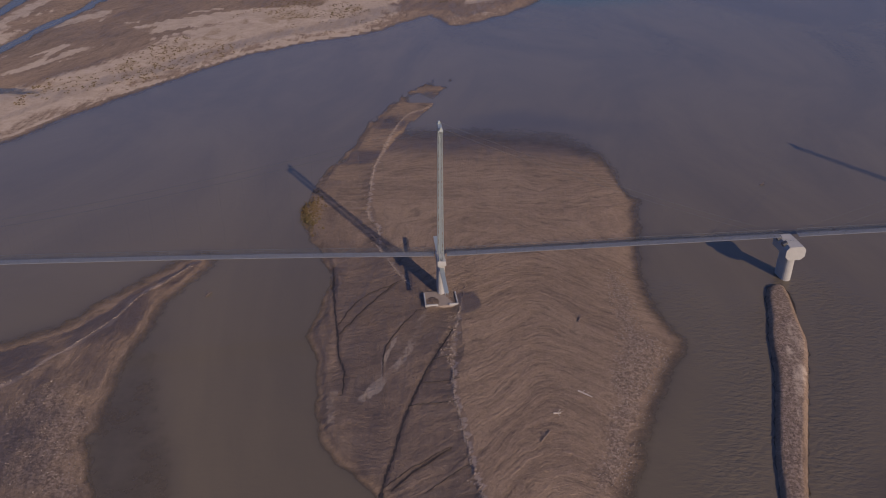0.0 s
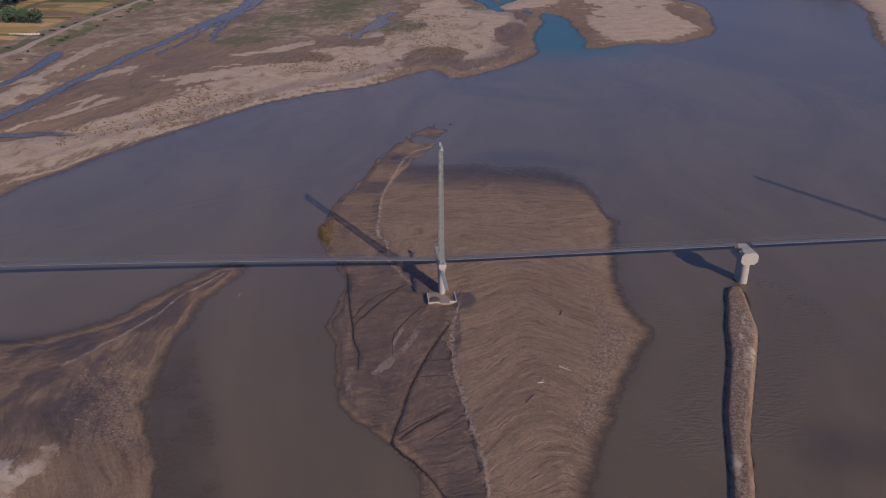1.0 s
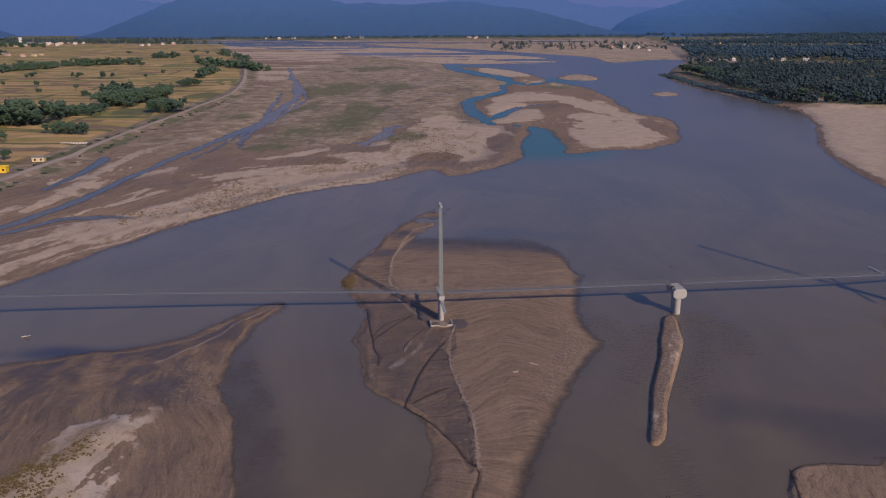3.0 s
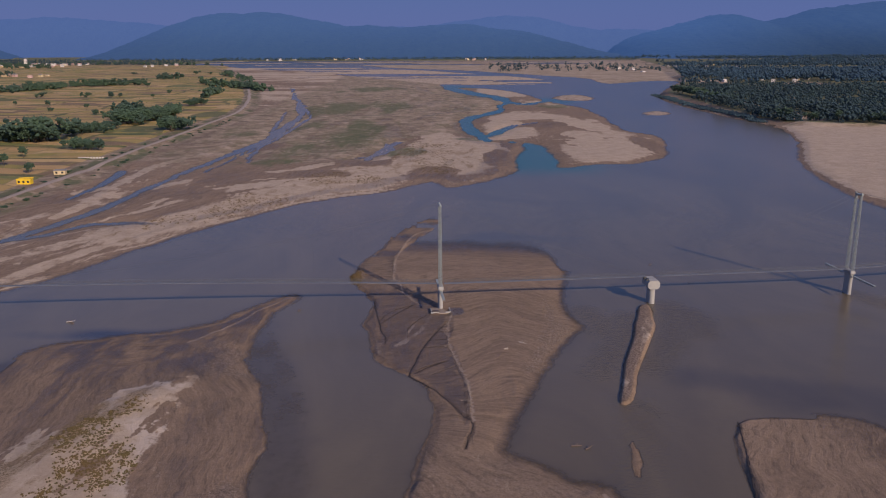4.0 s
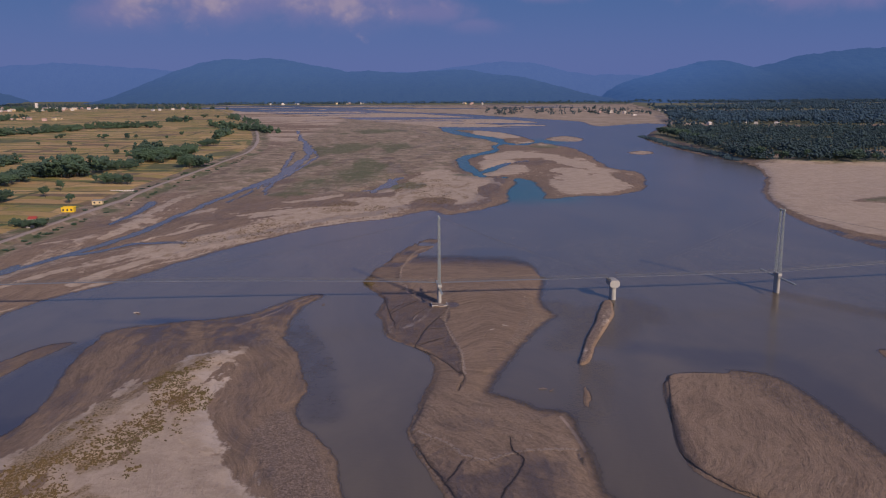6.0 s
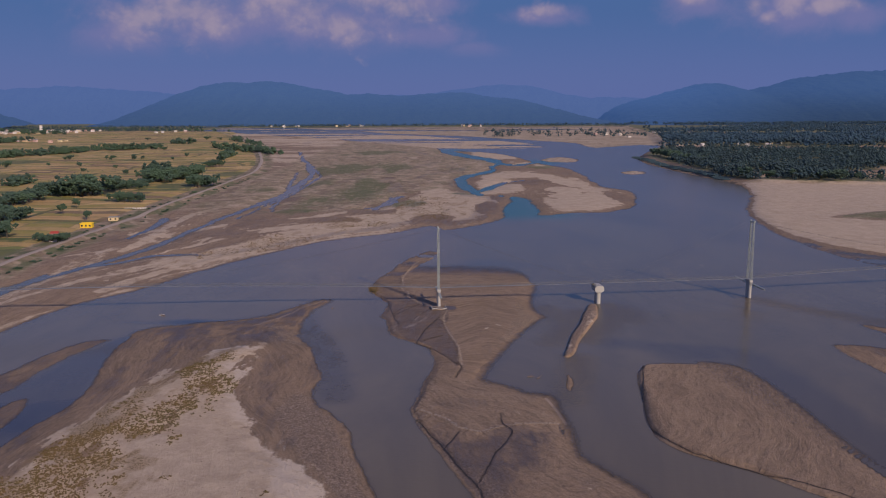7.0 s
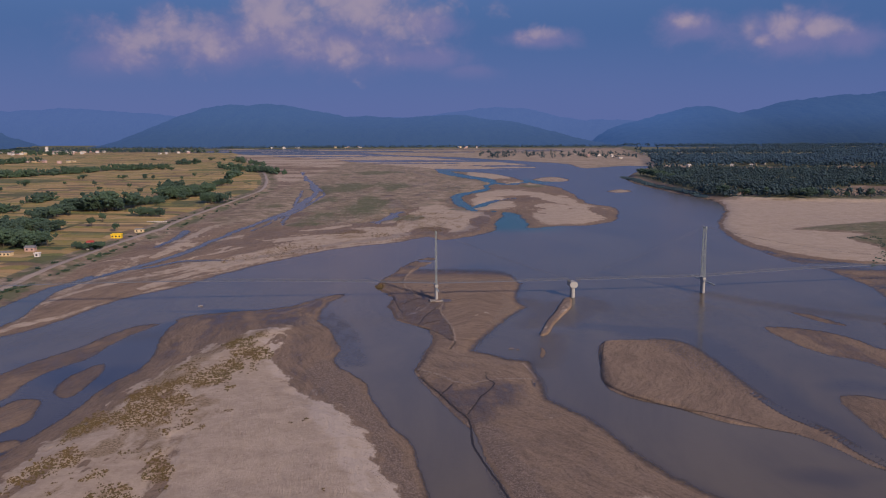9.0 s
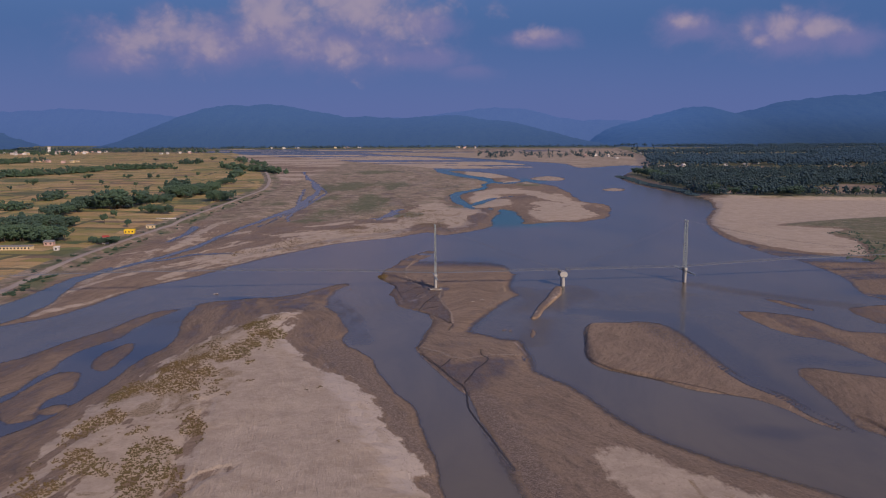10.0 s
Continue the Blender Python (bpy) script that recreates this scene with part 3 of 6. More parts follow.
ISLAND_SAND = [(48, -91), (43, -97), (42, -107), (42, -117), (46, -124), (47, -138), (83, -139), (84, -126), (78, -121), (73, -115), (64, -104), (58, -94)]
SCRUBBY = [(-68, 74), (-82, 66), (-97, 30), (-110, -22), (-117, -69), (-115, -112), (-112, -133), (-64, -134), (-69, -106), (-71, -77), (-82, -57), (-75, -40), (-73, -13), (-67, 24)]
GRAVEL_ISLE = [(39, 154), (40, 142), (39, 130), (43, 123), (38, 112), (34, 103), (31, 95), (27, 86), (23, 86), (26, 98), (29, 109), (31, 119), (33, 126), (34, 138), (36, 152)]
GRAVEL_LEFT = [(-46, 32), (-29, 5), (-18, -38), (-7, -74), (-1, -109), (1, -123), (-7, -122), (-10, -104), (-15, -89), (-24, -61), (-38, -18), (-51, 14)]
GRAVEL_NEAR = [(-72, 111), (-69, 116), (-64, 113), (-58, 104), (-57, 96), (-54, 86), (-66, 86), (-75, 105)]
GRAVEL_SOUTH = [(-3, -4), (9, -45), (17, -88), (22, -123), (30, -123), (28, -102), (22, -67), (13, -33)]
LEFT_SHALLOW = [(-57, 156), (-62, 146), (-62, 127), (-58, 98), (-51, 75), (-44, 48), (-39, 26), (-28, 26), (-32, 45), (-34, 65), (-43, 94), (-53, 121), (-57, 138)]
NECK_FAN = [(-7, 28), (-2, 44), (8, 48), (16, 34), (28, 27), (34, 11), (29, 1), (20, 8), (11, -3), (1, 4), (-6, 12)]
TAIL_DAMP = [(-7, 9), (1, -5), (11, -4), (19, 5), (28, -1), (32, -11), (27, -20), (21, -28), (18, -40), (8, -42), (2, -23)]
TAIL_LACE = [(26, -22), (33, -19), (39, -27), (44, -38), (44, -46), (33, -58), (21, -55), (19, -40)]
PALE_SPOTS = [(42, 1041, 44, 61), (112, 842, 23, 49), (147, 784, 21, 74), (140, 554, 29, 60), (31, 544, 21, 88), (54, 631, 12, 17), (99, 1269, 67, 87), (137, 656, 22, 28), (-19, 980, 11, 82)]
DAMP_SPOTS = [(105, 752, 30, 46), (46, 495, 12, 47), (89, 523, 12, 39), (183, 581, 13, 53), (172, 861, 14, 58), (-164, 361, 31, 26), (-143, 411, 23, 31), (-86, 430, 27, 17), (-229, 345, 23, 21), (-7, 428, 19, 24), (-58, 476, 25, 19), (46, 797, 13, 38), (-146, 575, 20, 22)]
MEADOW_SPOTS = [(-81, 723, 28, 86), (-116, 574, 15, 26), (-132, 484, 26, 20), (-140, 965, 53, 106), (-68, 1007, 39, 114), (158, 974, 23, 36), (-132, 749, 24, 69), (-261, 714, 24, 42), (-27, 537, 19, 33), (-121, 1380, 83, 100), (27, 624, 16, 13), (-198, 670, 22, 29)]
CALM_SPOTS = [(98, 69, 25, 11), (109, 12, 9, 21), (111, -20, 10, 14), (105, -80, 15, 7), (149, -5, 16, 9), (162, -10, 13, 7), (31, 244, 30, 15), (-106, 122, 34, 7), (-133, 13, 33, 34), (240, 122, 19, 15)]
ISLE_DAMP = [(17, -16, 13, 14), (3, 0, 6, 7), (8, 20, 10, 6), (0, 127, 2, 6), (-6, 102, 4, 7)]
CLEARINGS = [(938, 1449, 83, 48), (634, 861, 40, 53), (425, 987, 6, 154), (545, 1514, 38, 76), (700, 1447, 48, 47), (522, 1166, 10, 133), (535, 845, 16, 31), (573, 794, 57, 66), (785, 1086, 57, 45), (396, 898, 7, 166), (416, 793, 12, 47), (586, 1040, 28, 28)]
GREEN_PLOTS = [(-265, 284, 21, 19), (-240, 343, 9, 17), (-571, 846, 50, 41), (-382, 703, 22, 32), (-773, 1588, 122, 82), (-300, 714, 29, 40), (-281, 878, 25, 43), (-714, 1139, 73, 48), (-382, 940, 27, 36)]
PALE_STROKES = [([(-202, 293), (-201, 348), (-209, 400), (-210, 439), (-205, 486), (-191, 528), (-176, 576)], 5), ([(-185, 274), (-172, 292), (-162, 315), (-161, 351), (-162, 399)], 2), ([(-172, 179), (-167, 196), (-160, 212), (-151, 239)], 5), ([(-161, 258), (-144, 271), (-125, 273), (-110, 282)], 3), ([(-192, 247), (-199, 232)], 2), ([(-77, 572), (-60, 640), (-62, 703)], 3), ([(-56, 908), (-26, 1042), (-13, 906), (-5, 798)], 5), ([(-174, 591), (-170, 668), (-165, 729), (-153, 745)], 4), ([(-280, 1008), (-219, 809), (-187, 746)], 3), ([(-122, 497), (-95, 497), (-73, 537)], 3), ([(-201, 82), (-187, 110), (-169, 155), (-156, 184)], 5), ([(-212, 137), (-203, 171), (-188, 205), (-170, 230), (-154, 274)], 3), ([(-208, 232), (-187, 250), (-162, 274)], 2)]
BRIGHT_STROKES = [([(-69, 53), (-56, 14), (-44, -12), (-31, -36), (-21, -64), (-12, -92), (-9, -114)], 5.5), ([(-85, 78), (-77, 83), (-71, 78)], 2.5), ([(-43, -16), (-30, -54), (-19, -88)], 4)]
GULLY_STROKES = [([(-78, -53), (-75, -78), (-72, -99), (-69, -122)], 3.0), ([(-58, -108), (-63, -115), (-67, -125)], 2.0)]
RIFFLES = [[(49, 141), (52, 129), (53, 120)], [(63, 134), (54, 110), (44, 88)], [(79, 145), (77, 130), (71, 113), (59, 91)], [(76, 144), (84, 135), (82, 119)]]
GULLIES = [[(-9, 88), (-5, 92), (1, 97)], [(-3, 87), (4, 93)], [(-21, 130), (-17, 141), (-9, 148)], [(-4, 113), (3, 114)], [(-11, 115), (-11, 123), (-9, 129), (-5, 137)], [(-2, 120), (3, 122)], [(-6, 107), (3, 108)]]
SCRUB_STROKES = [([(-82, 87), (-91, 58), (-97, 29), (-101, -2), (-106, -30), (-111, -52)], 11), ([(-74, -26), (-75, -43), (-75, -60)], 7), ([(-88, -48), (-92, -61)], 8), ([(-85, -6), (-88, -26)], 6)]
GROVES_NEAR = [(-371, 322, -340, 340, 10, 12, 12), (-356, 354, -303, 335, 12, 20, 12), (-389, 423, -338, 420, 18, 20, 13), (-397, 515, -392, 571, 16, 10, 12), (-408, 615, -352, 618, 14, 22, 14), (-366, 606, -358, 612, 4, 3, 22), (-308, 555, -283, 548, 5, 6, 9), (-354, 653, -338, 720, 12, 12, 9), (-349, 754, -307, 835, 16, 20, 15), (-353, 790, -349, 808, 4, 3, 22), (-277, 700, -266, 708, 7, 7, 13), (-344, 1010, -331, 1022, 12, 4, 12), (-276, 331, -253, 323, 4, 7, 6)]
GROVES_FAR = [(-487, 594, -464, 611, 14, 8, 10), (-500, 713, -488, 762, 18, 10, 11), (-847, 1197, -781, 1298, 30, 26, 14), (-776, 1337, -718, 1461, 30, 22, 13), (-731, 1510, -613, 1576, 26, 20, 13), (-661, 1819, -615, 1815, 30, 7, 14), (-492, 1591, -306, 1337, 22, 24, 14), (-366, 1159, -385, 1304, 12, 5, 16), (-1142, 1837, -1121, 1976, 60, 20, 14), (-1694, 2882, -1288, 2565, 90, 24, 15), (-1409, 2989, -815, 2899, 60, 22, 13), (-574, 2074, -402, 1638, 25, 12, 12)]
LONE_TREES = [(-641, 1180), (-641, 1197), (-558, 1174), (-467, 956), (-519, 1171), (-503, 1170), (-418, 506), (-498, 922), (-326, 507), (-597, 1028), (-450, 1165), (-532, 830), (-537, 998), (-650, 1006), (-809, 2059), (-773, 1704), (-318, 463), (-492, 682), (-460, 1272), (-846, 1572), (-575, 1496), (-639, 2040), (-597, 2035), (-284, 430), (-330, 673), (-319, 752), (-625, 887), (-420, 873)]
SIDE_CHANNEL = [(-232, 110), (-230, 135), (-230, 170), (-229, 189), (-224, 196), (-218, 228), (-210, 212), (-217, 192), (-216, 170), (-210, 140), (-204, 106), (-204, 82.9), (-206, 71.1), (-208, 64.4), (-217, 42.6), (-240, 81.6)]
STRIP_ISLET3 = [(-136, -3.3), (-138, 15.4), (-133, 27.7), (-130, 15.1), (-128, -3.5), (-130, -11.0)]
BACKWATER = [(-133, 96), (-121, 102), (-116, 60), (-116, 0), (-119, -60), (-135, -100), (-175, -75), (-155, -34), (-148, 20), (-140, 58)]
SPIT_PALE = [(70.0, 137), (70.2, 134), (69.7, 129), (68.8, 124), (66.2, 117), (61.5, 106), (56.6, 95.0), (52.5, 85.6), (50.1, 85.6), (54.2, 97.6), (59.3, 109), (63.4, 118), (48.5, 74), (46, 69), (45.5, 72), (47.5, 80)]
CRACK6 = [(1.3, 96.8), (-2.2, 93.6), (-6.0, 90.0), (-8.0, 87.2)]
CRACK7 = [(-10.2, 147), (-14.5, 140), (-17.4, 134), (-20.2, 128)]
CRACK8 = [(0.1, -12.7), (2.5, -7.5), (4.9, -0.9)]
PALE_RUN_LINE = [(-3.3, 136), (-5.4, 128), (-7.3, 121), (-9.6, 116), (-11.9, 112), (-13.7, 109)]
PALE_LINE = [(-7.8, 134), (-9.6, 125), (-11.1, 119), (-11.1, 115)]
PALE_EDGE = [(-19.3, 110), (-18.8, 104), (-17.6, 98.8), (-16.2, 96.6)]
DARK_RUN = [(-4.3, 128), (-6.6, 117), (-8.8, 109), (-11.1, 101), (-12.7, 93.1)]
FAN_EDGE = [(-8.0, 16.6), (-3.7, 12.2), (1.2, 7.9), (4.2, 1.8), (7.3, -0.2), (10.3, -2.1), (16.8, 1.6), (21.8, 3.4), (28.3, 4.5), (34.8, 5.2)]
LIP_UPPER = [(1.4, 279), (-4.4, 263), (-11.8, 255), (-16.3, 234), (-19.0, 212), (-19.2, 193), (-18.5, 179), (-15.9, 173), (-14.5, 162), (-11.9, 156), (-7.7, 147)]
LIP_LOWER = [(3.5, 137), (2.0, 126), (1.8, 111), (2.8, 103), (3.9, 96.5), (5.1, 89.2), (5.8, 85.8), (7, 74), (7, 58)]
SCRUB_CLUMPS = [(-99.9, -12.2, 3.5), (-95.2, -6.3, 4), (-89.1, -0.2, 4), (-82.6, 5.3, 4), (-88.8, -21.2, 3), (-103, -40.4, 4), (-97.5, -36.2, 4), (-90.5, -36.4, 3.5), (-107, -45.1, 3), (-42.0, -40.8, 2.2), (-45.5, -43.7, 1.5), (-35.9, -65.6, 1.8), (-29.5, -90.4, 1.5), (-29.2, -86.1, 1.4), (-75.6, -69.6, 2.2), (-74.3, -78.3, 2.5), (-80.6, -97.2, 4), (-79.8, -108, 4), (-74.1, -112, 4), (-85.7, -106, 3), (-101, -101, 2.5), (-94.0, -106, 2.5), (-74.9, -95.4, 1.5), (-41.8, -116, 1.5), (-81.1, 13.7, 4), (-74.0, 36.7, 4), (-83.6, 52.6, 4), (-73.3, -10.7, 2), (-68.6, -31.8, 1.5), (-73.8, -47.1, 2.5), (-49.7, -47.8, 1.6), (-108, -77.4, 3), (-104, -70.4, 3), (-90.7, -80.1, 1.6), (-98.3, -120, 2.5), (-87.8, -65.8, 1.5)]
BAR_SHOAL = [(71, 84), (91, 76), (110, 72), (115, 38), (118, -3), (118, -30), (120, -59)]
TEAL2 = [(12.1, 1480), (41.1, 1384), (62.9, 1278), (100, 1086), (121, 1027), (169, 1112)]
TEAL3 = [(85.0, 951), (61.8, 882), (39.6, 852), (24.0, 784)]
TEAL4 = [(46.7, 652), (66.5, 704), (84.9, 753), (106, 779)]
STREAM5 = [(-149, 489), (-155, 577), (-154, 670), (-153, 750), (-158, 865), (-191, 1009)]
STREAM6 = [(-167, 443), (-163, 490), (-159, 602), (-173, 726), (-198, 923)]
STREAM7 = [(-68.2, 505), (-52.1, 525), (-41.7, 559), (-49.7, 596)]
FOOT = (-0.6, 140.2)


def soft(points, closed=True, steps=4):
    """A smooth curve through a few corner points."""
    p = np.array(points, float)
    k = len(p)
    out = []
    for i in range(k if closed else k - 1):
        a, b, c, d = (p[(i + j) % k] if closed else p[min(max(i + j, 0), k - 1)] for j in (-1, 0, 1, 2))
        for s in np.arange(steps) / steps:
            run = np.hypot(*(c - b)) + 1e-6
            m0 = (c - a) * run / (np.hypot(*(b - a)) + run)
            m1 = (d - b) * run / (np.hypot(*(d - c)) + run)
            out.append((2 * s**3 - 3 * s**2 + 1) * b + (s**3 - 2 * s**2 + s) * m0 + (3 * s**2 - 2 * s**3) * c + (s**3 - s**2) * m1)
    if not closed:
        out.append(p[-1])
    return np.array(out)


def lattice(ix, iy, seed):
    v = np.sin(ix * 127.1 + iy * 311.7 + seed * 74.7) * 43758.5453
    return v - np.floor(v)


def rough(x, y, size, octaves=4, seed=0):
    """Value noise from -1 to 1 with a first wavelength of that many metres."""
    total, amp, norm = 0.0, 1.0, 0.0
    for o in range(octaves):
        fx, fy = x / size, y / size
        ix, iy = np.floor(fx), np.floor(fy)
        tx, ty = fx - ix, fy - iy
        tx, ty = tx * tx * (3 - 2 * tx), ty * ty * (3 - 2 * ty)
        a = lattice(ix, iy, seed + o) * (1 - tx) + lattice(ix + 1, iy, seed + o) * tx
        b = lattice(ix, iy + 1, seed + o) * (1 - tx) + lattice(ix + 1, iy + 1, seed + o) * tx
        total = total + amp * (2 * (a * (1 - ty) + b * ty) - 1)
        norm += amp
        amp, size = amp * 0.55, size * 0.47
    return total / norm


def from_line(x, y, line, reach, closed=False):
    """The distance of each place from a line, up to reach, and whether it lies inside."""
    lo, hi = line.min(0) - reach, line.max(0) + reach
    near = np.flatnonzero((x > lo[0]) & (x < hi[0]) & (y > lo[1]) & (y < hi[1]))
    far = np.full(x.shape, float(reach))
    inside = np.zeros(x.shape, bool)
    px, py = x[near].astype(np.float32), y[near].astype(np.float32)
    best, odd = np.full(px.shape, reach * reach, np.float32), np.zeros(px.shape, bool)
    ends = (np.vstack([line, line[:1]]) if closed else line).tolist()
    for (ax, ay), (bx, by) in zip(ends[:-1], ends[1:]):
        dx, dy = bx - ax, by - ay
        ux, uy = px - ax, py - ay
        t = np.clip((ux * dx + uy * dy) / max(dx * dx + dy * dy, 1e-9), 0, 1)
        ux -= t * dx
        uy -= t * dy
        best = np.minimum(best, ux * ux + uy * uy)
        if closed and ay != by:
            odd ^= ((ay > py) != (by > py)) & (px < (bx - ax) / (by - ay) * (py - ay) + ax)
    far[near] = np.sqrt(best)
    inside[near] = odd
    return far, inside


def beside(x, y, line, reach):
    """The distance from a line, above 0 on its left, and how far along the line the nearest place lies."""
    lo, hi = line.min(0) - reach, line.max(0) + reach
    near = np.flatnonzero((x > lo[0]) & (x < hi[0]) & (y > lo[1]) & (y < hi[1]))
    px, py = x[near], y[near]
    best, side, arc, run = np.full(px.shape, float(reach)), np.ones(px.shape), np.zeros(px.shape), 0.0
    for a, b in zip(line[:-1], line[1:]):
        d = b - a
        length = np.hypot(*d) + 1e-9
        t = np.clip(((px - a[0]) * d[0] + (py - a[1]) * d[1]) / length ** 2, 0, 1)
        far = np.hypot(px - a[0] - t * d[0], py - a[1] - t * d[1])
        nearer = far < best
        best = np.where(nearer, far, best)
        side = np.where(nearer, np.where(d[0] * (py - a[1]) - d[1] * (px - a[0]) > 0, 1.0, -1.0), side)
        arc = np.where(nearer, run + t * length, arc)
        run += length
    signed, along = np.full(x.shape, float(-reach)), np.zeros(x.shape)
    signed[near], along[near] = best * side, arc
    return signed, along


def inset(x, y, corners, reach=120.0):
    """How far inside (above 0) or outside a closed shore each place lies."""
    far, inside = from_line(x, y, soft(corners), reach, True)
    return np.where(inside, far, -far)


def step(v, lo, hi):
    t = np.clip((v - lo) / (hi - lo), 0, 1)
    return t * t * (3 - 2 * t)


def land(x, y):
    """The height of the ground at each place and what covers it."""
    reach = np.clip((y + 330) / 400, 0.7, 3.0)
    wx = x + reach * (1.5 * rough(x, y, 16, 4, 3) + 1.0 * rough(x, y, 70, 2, 9) + 0.7 * rough(x, y, 4.5, 3, 13))
    wy = y + reach * (2.0 * rough(x, y, 16, 4, 5) + 1.5 * rough(x, y, 70, 2, 7) + 0.7 * rough(x, y, 4.5, 3, 15))
    h = np.full(x.shape, -1.6)
    cover = {k: np.zeros(x.shape) for k in ("pale", "wet", "grass", "field", "scrub", "gravel", "track", "green", "silt", "bright")}
    lumps = rough(x, y, 9, 4, 21)
    steep = 0.8 + 4.0 * step(x, -12, 22)

    def bar(corners, top, width, slope, tidy=0.0):
        d = inset(wx * (1 - tidy) + x * tidy, wy * (1 - tidy) + y * tidy, corners)
        rise = np.where(d > 0, top * (1 - np.exp(-d / width)) + 0.1 * lumps * np.clip(d / 6, 0, 1), d * slope)
        return d, np.maximum(rise, -1.6)

    def low(corners, top, width, slope, tidy=0.0):
        nonlocal h
        d, rise = bar(corners, top, width, slope, tidy)
        h = np.maximum(h, rise)
        return d

    def spots(places, edge=0.8):
        """Soft patches round some places, with torn edges."""
        best = np.full(x.shape, -9.0)
        for cx, cy, rx, ry in places:
            near = np.flatnonzero((np.abs(x - cx) < 1.8 * rx) & (np.abs(y - cy) < 1.8 * ry))
            if len(near):
                ux, uy = (wx[near] - cx) / rx, (wy[near] - cy) / ry
                best[near] = np.maximum(best[near], 1 - np.sqrt(ux * ux + uy * uy) + edge * torn[near])
        return best

    torn = rough(x, y * 0.4, 22, 5, 91)
    isle = low(ISLAND, 0.95, steep, np.where(x > 12, 0.05, 0.16))
    terrace = inset(wx, wy, TERRACE)
    on_isle = isle > 0
    h = np.where(on_isle & (y > 48), h - 0.55 * step(terrace, -0.8, 0.8) * np.clip(isle / 3, 0, 1), h)
    fade = np.clip((y + 7 * rough(x * 0.4, y, 30, 4, 17) + 0.1 * (x - 15) - 192) / 34, 0, 1.5) * (isle > -8) * step(-terrace, -1.0, 0.8)
    h = h - 1.05 * fade
    h = np.where(h < 0, h * (1 - 0.65 * step(fade, 0.0, 0.6)), h)
    head = np.clip(fade, 0, 1)
    bands = rough(x * 0.22 + 5, y, 11, 3, 19)
    stripes = step(bands, 0.0, 0.35) * step(y, 185, 215) * step(terrace, -1, 2) * on_isle
    h = h - 0.42 * stripes - 0.33 * step(y, 240, 275) * on_isle
    cover["wet"] = np.maximum(cover["wet"], np.where(on_isle, np.maximum((0.60 - 0.32 * step(y, 150, 185)) * step(terrace, -0.5, 0.8) * step(y, 48, 60) + 0.4 * stripes, 0.75 * head ** 2), 0))
    cover["gravel"] = np.where(on_isle, 0.95 * np.maximum(step(inset(wx, wy, GRAVEL_ISLE), -2, 4), step(inset(wx, wy, GRAVEL_SOUTH), -2, 4)) + 0.35 * step(-y, -60, -20), 0)
    cover["lip"], cover["arc"] = np.full(x.shape, -12.0), np.zeros(x.shape)
    for line, turn, start in ((LIP_UPPER, -1, 0.0), (LIP_LOWER, -1, 300.0), (FAN_EDGE, -1, 600.0)):
        signed, run_along = beside(x + 0.4 * lumps, y, soft(line, False), 12.0)
        mine = (np.abs(signed) < np.abs(cover["lip"])) & on_isle
        cover["lip"] = np.where(mine, turn * signed, cover["lip"])
        cover["arc"] = np.where(mine, start + run_along, cover["arc"])
    drop = np.abs(cover["lip"]) < 11.9
    h = np.where(drop & (y < 40), h - 0.22 * step(cover["lip"], -0.5, 0.6) * step(12 - cover["lip"], 0, 6), h)
    # silt heaped over the footing, with a damp scour beside it
    heap = np.hypot((x - FOOT[0] + 1.6) / 2.0, (y - FOOT[1] + 1.2) / 2.6)
    h = np.maximum(h, np.where(heap < 1.6, 1.15 - 0.55 * heap ** 2 + 0.25 * lumps, -9))
    scour = step(1.25 - np.hypot((x - FOOT[0] - 5.2) / 3.2, (y - FOOT[1] + 1.5) / 4.2) + 0.3 * lumps, 0, 0.5)
    cover["wet"] = np.maximum(cover["wet"], 0.9 * scour)
    for line, half, much in ((PALE_RUN_LINE, 1.1, 0.47), (PALE_LINE, 0.5, 0.50), (PALE_EDGE, 1.0, 0.44)):
        far, _ = from_line(x + 0.5 * lumps, y, soft(line, False), 8.0)
        cover["pale"] = np.maximum(cover["pale"], much * step(1.5 - far / half + 0.7 * rough(x, y, 3, 3, 93), 0, 1))
    far, _ = from_line(x, y, soft(DARK_RUN, False), 12.0)
    cover["wet"] = np.maximum(cover["wet"], 0.62 * step(1.4 - far / 2.6 + 0.5 * rough(x, y, 6, 3, 94), 0, 1))

    cover["wet"] = np.maximum(cover["wet"], 0.45 * on_isle * step(spots(ISLE_DAMP), -0.1, 0.5))
    cover["wet"] = np.maximum(cover["wet"], 0.55 * on_isle * step(112 - y, 0, 40) * step(y, 20, 50) * step(x, 5, 22) * step(rough(x, y * 0.4, 16, 4, 61), -0.5, 0.2))
    spoke, out = np.arctan2(y - 52, x - 10), np.hypot(x - 10, y - 52)
    rays = rough(spoke * 22, out * 0.09, 1.0, 4, 83)
    cover["pale"] = np.maximum(cover["pale"], on_isle * step(inset(wx, wy, NECK_FAN), -2, 3) * (0.27 + 0.10 * step(rays, -0.1, 0.45)))
    cover["pale"] = np.maximum(cover["pale"], 0.27 * on_isle * step(inset(wx, wy, TAIL_LACE), -4, 6) * step(np.abs(rough(x, y, 7, 4, 75)), 0.0, 0.2))
    cover["wet"] = np.maximum(cover["wet"], 0.62 * on_isle * step(inset(wx, wy, TAIL_DAMP), -4, 5))
    crown_sand = inset(wx, wy, ISLAND_SAND)
    cover["pale"] = np.maximum(cover["pale"], 0.85 * step(crown_sand, -8, 9))
    cover["scrub"] = np.maximum(cover["scrub"], 0.4 * step(crown_sand, 0, 6))
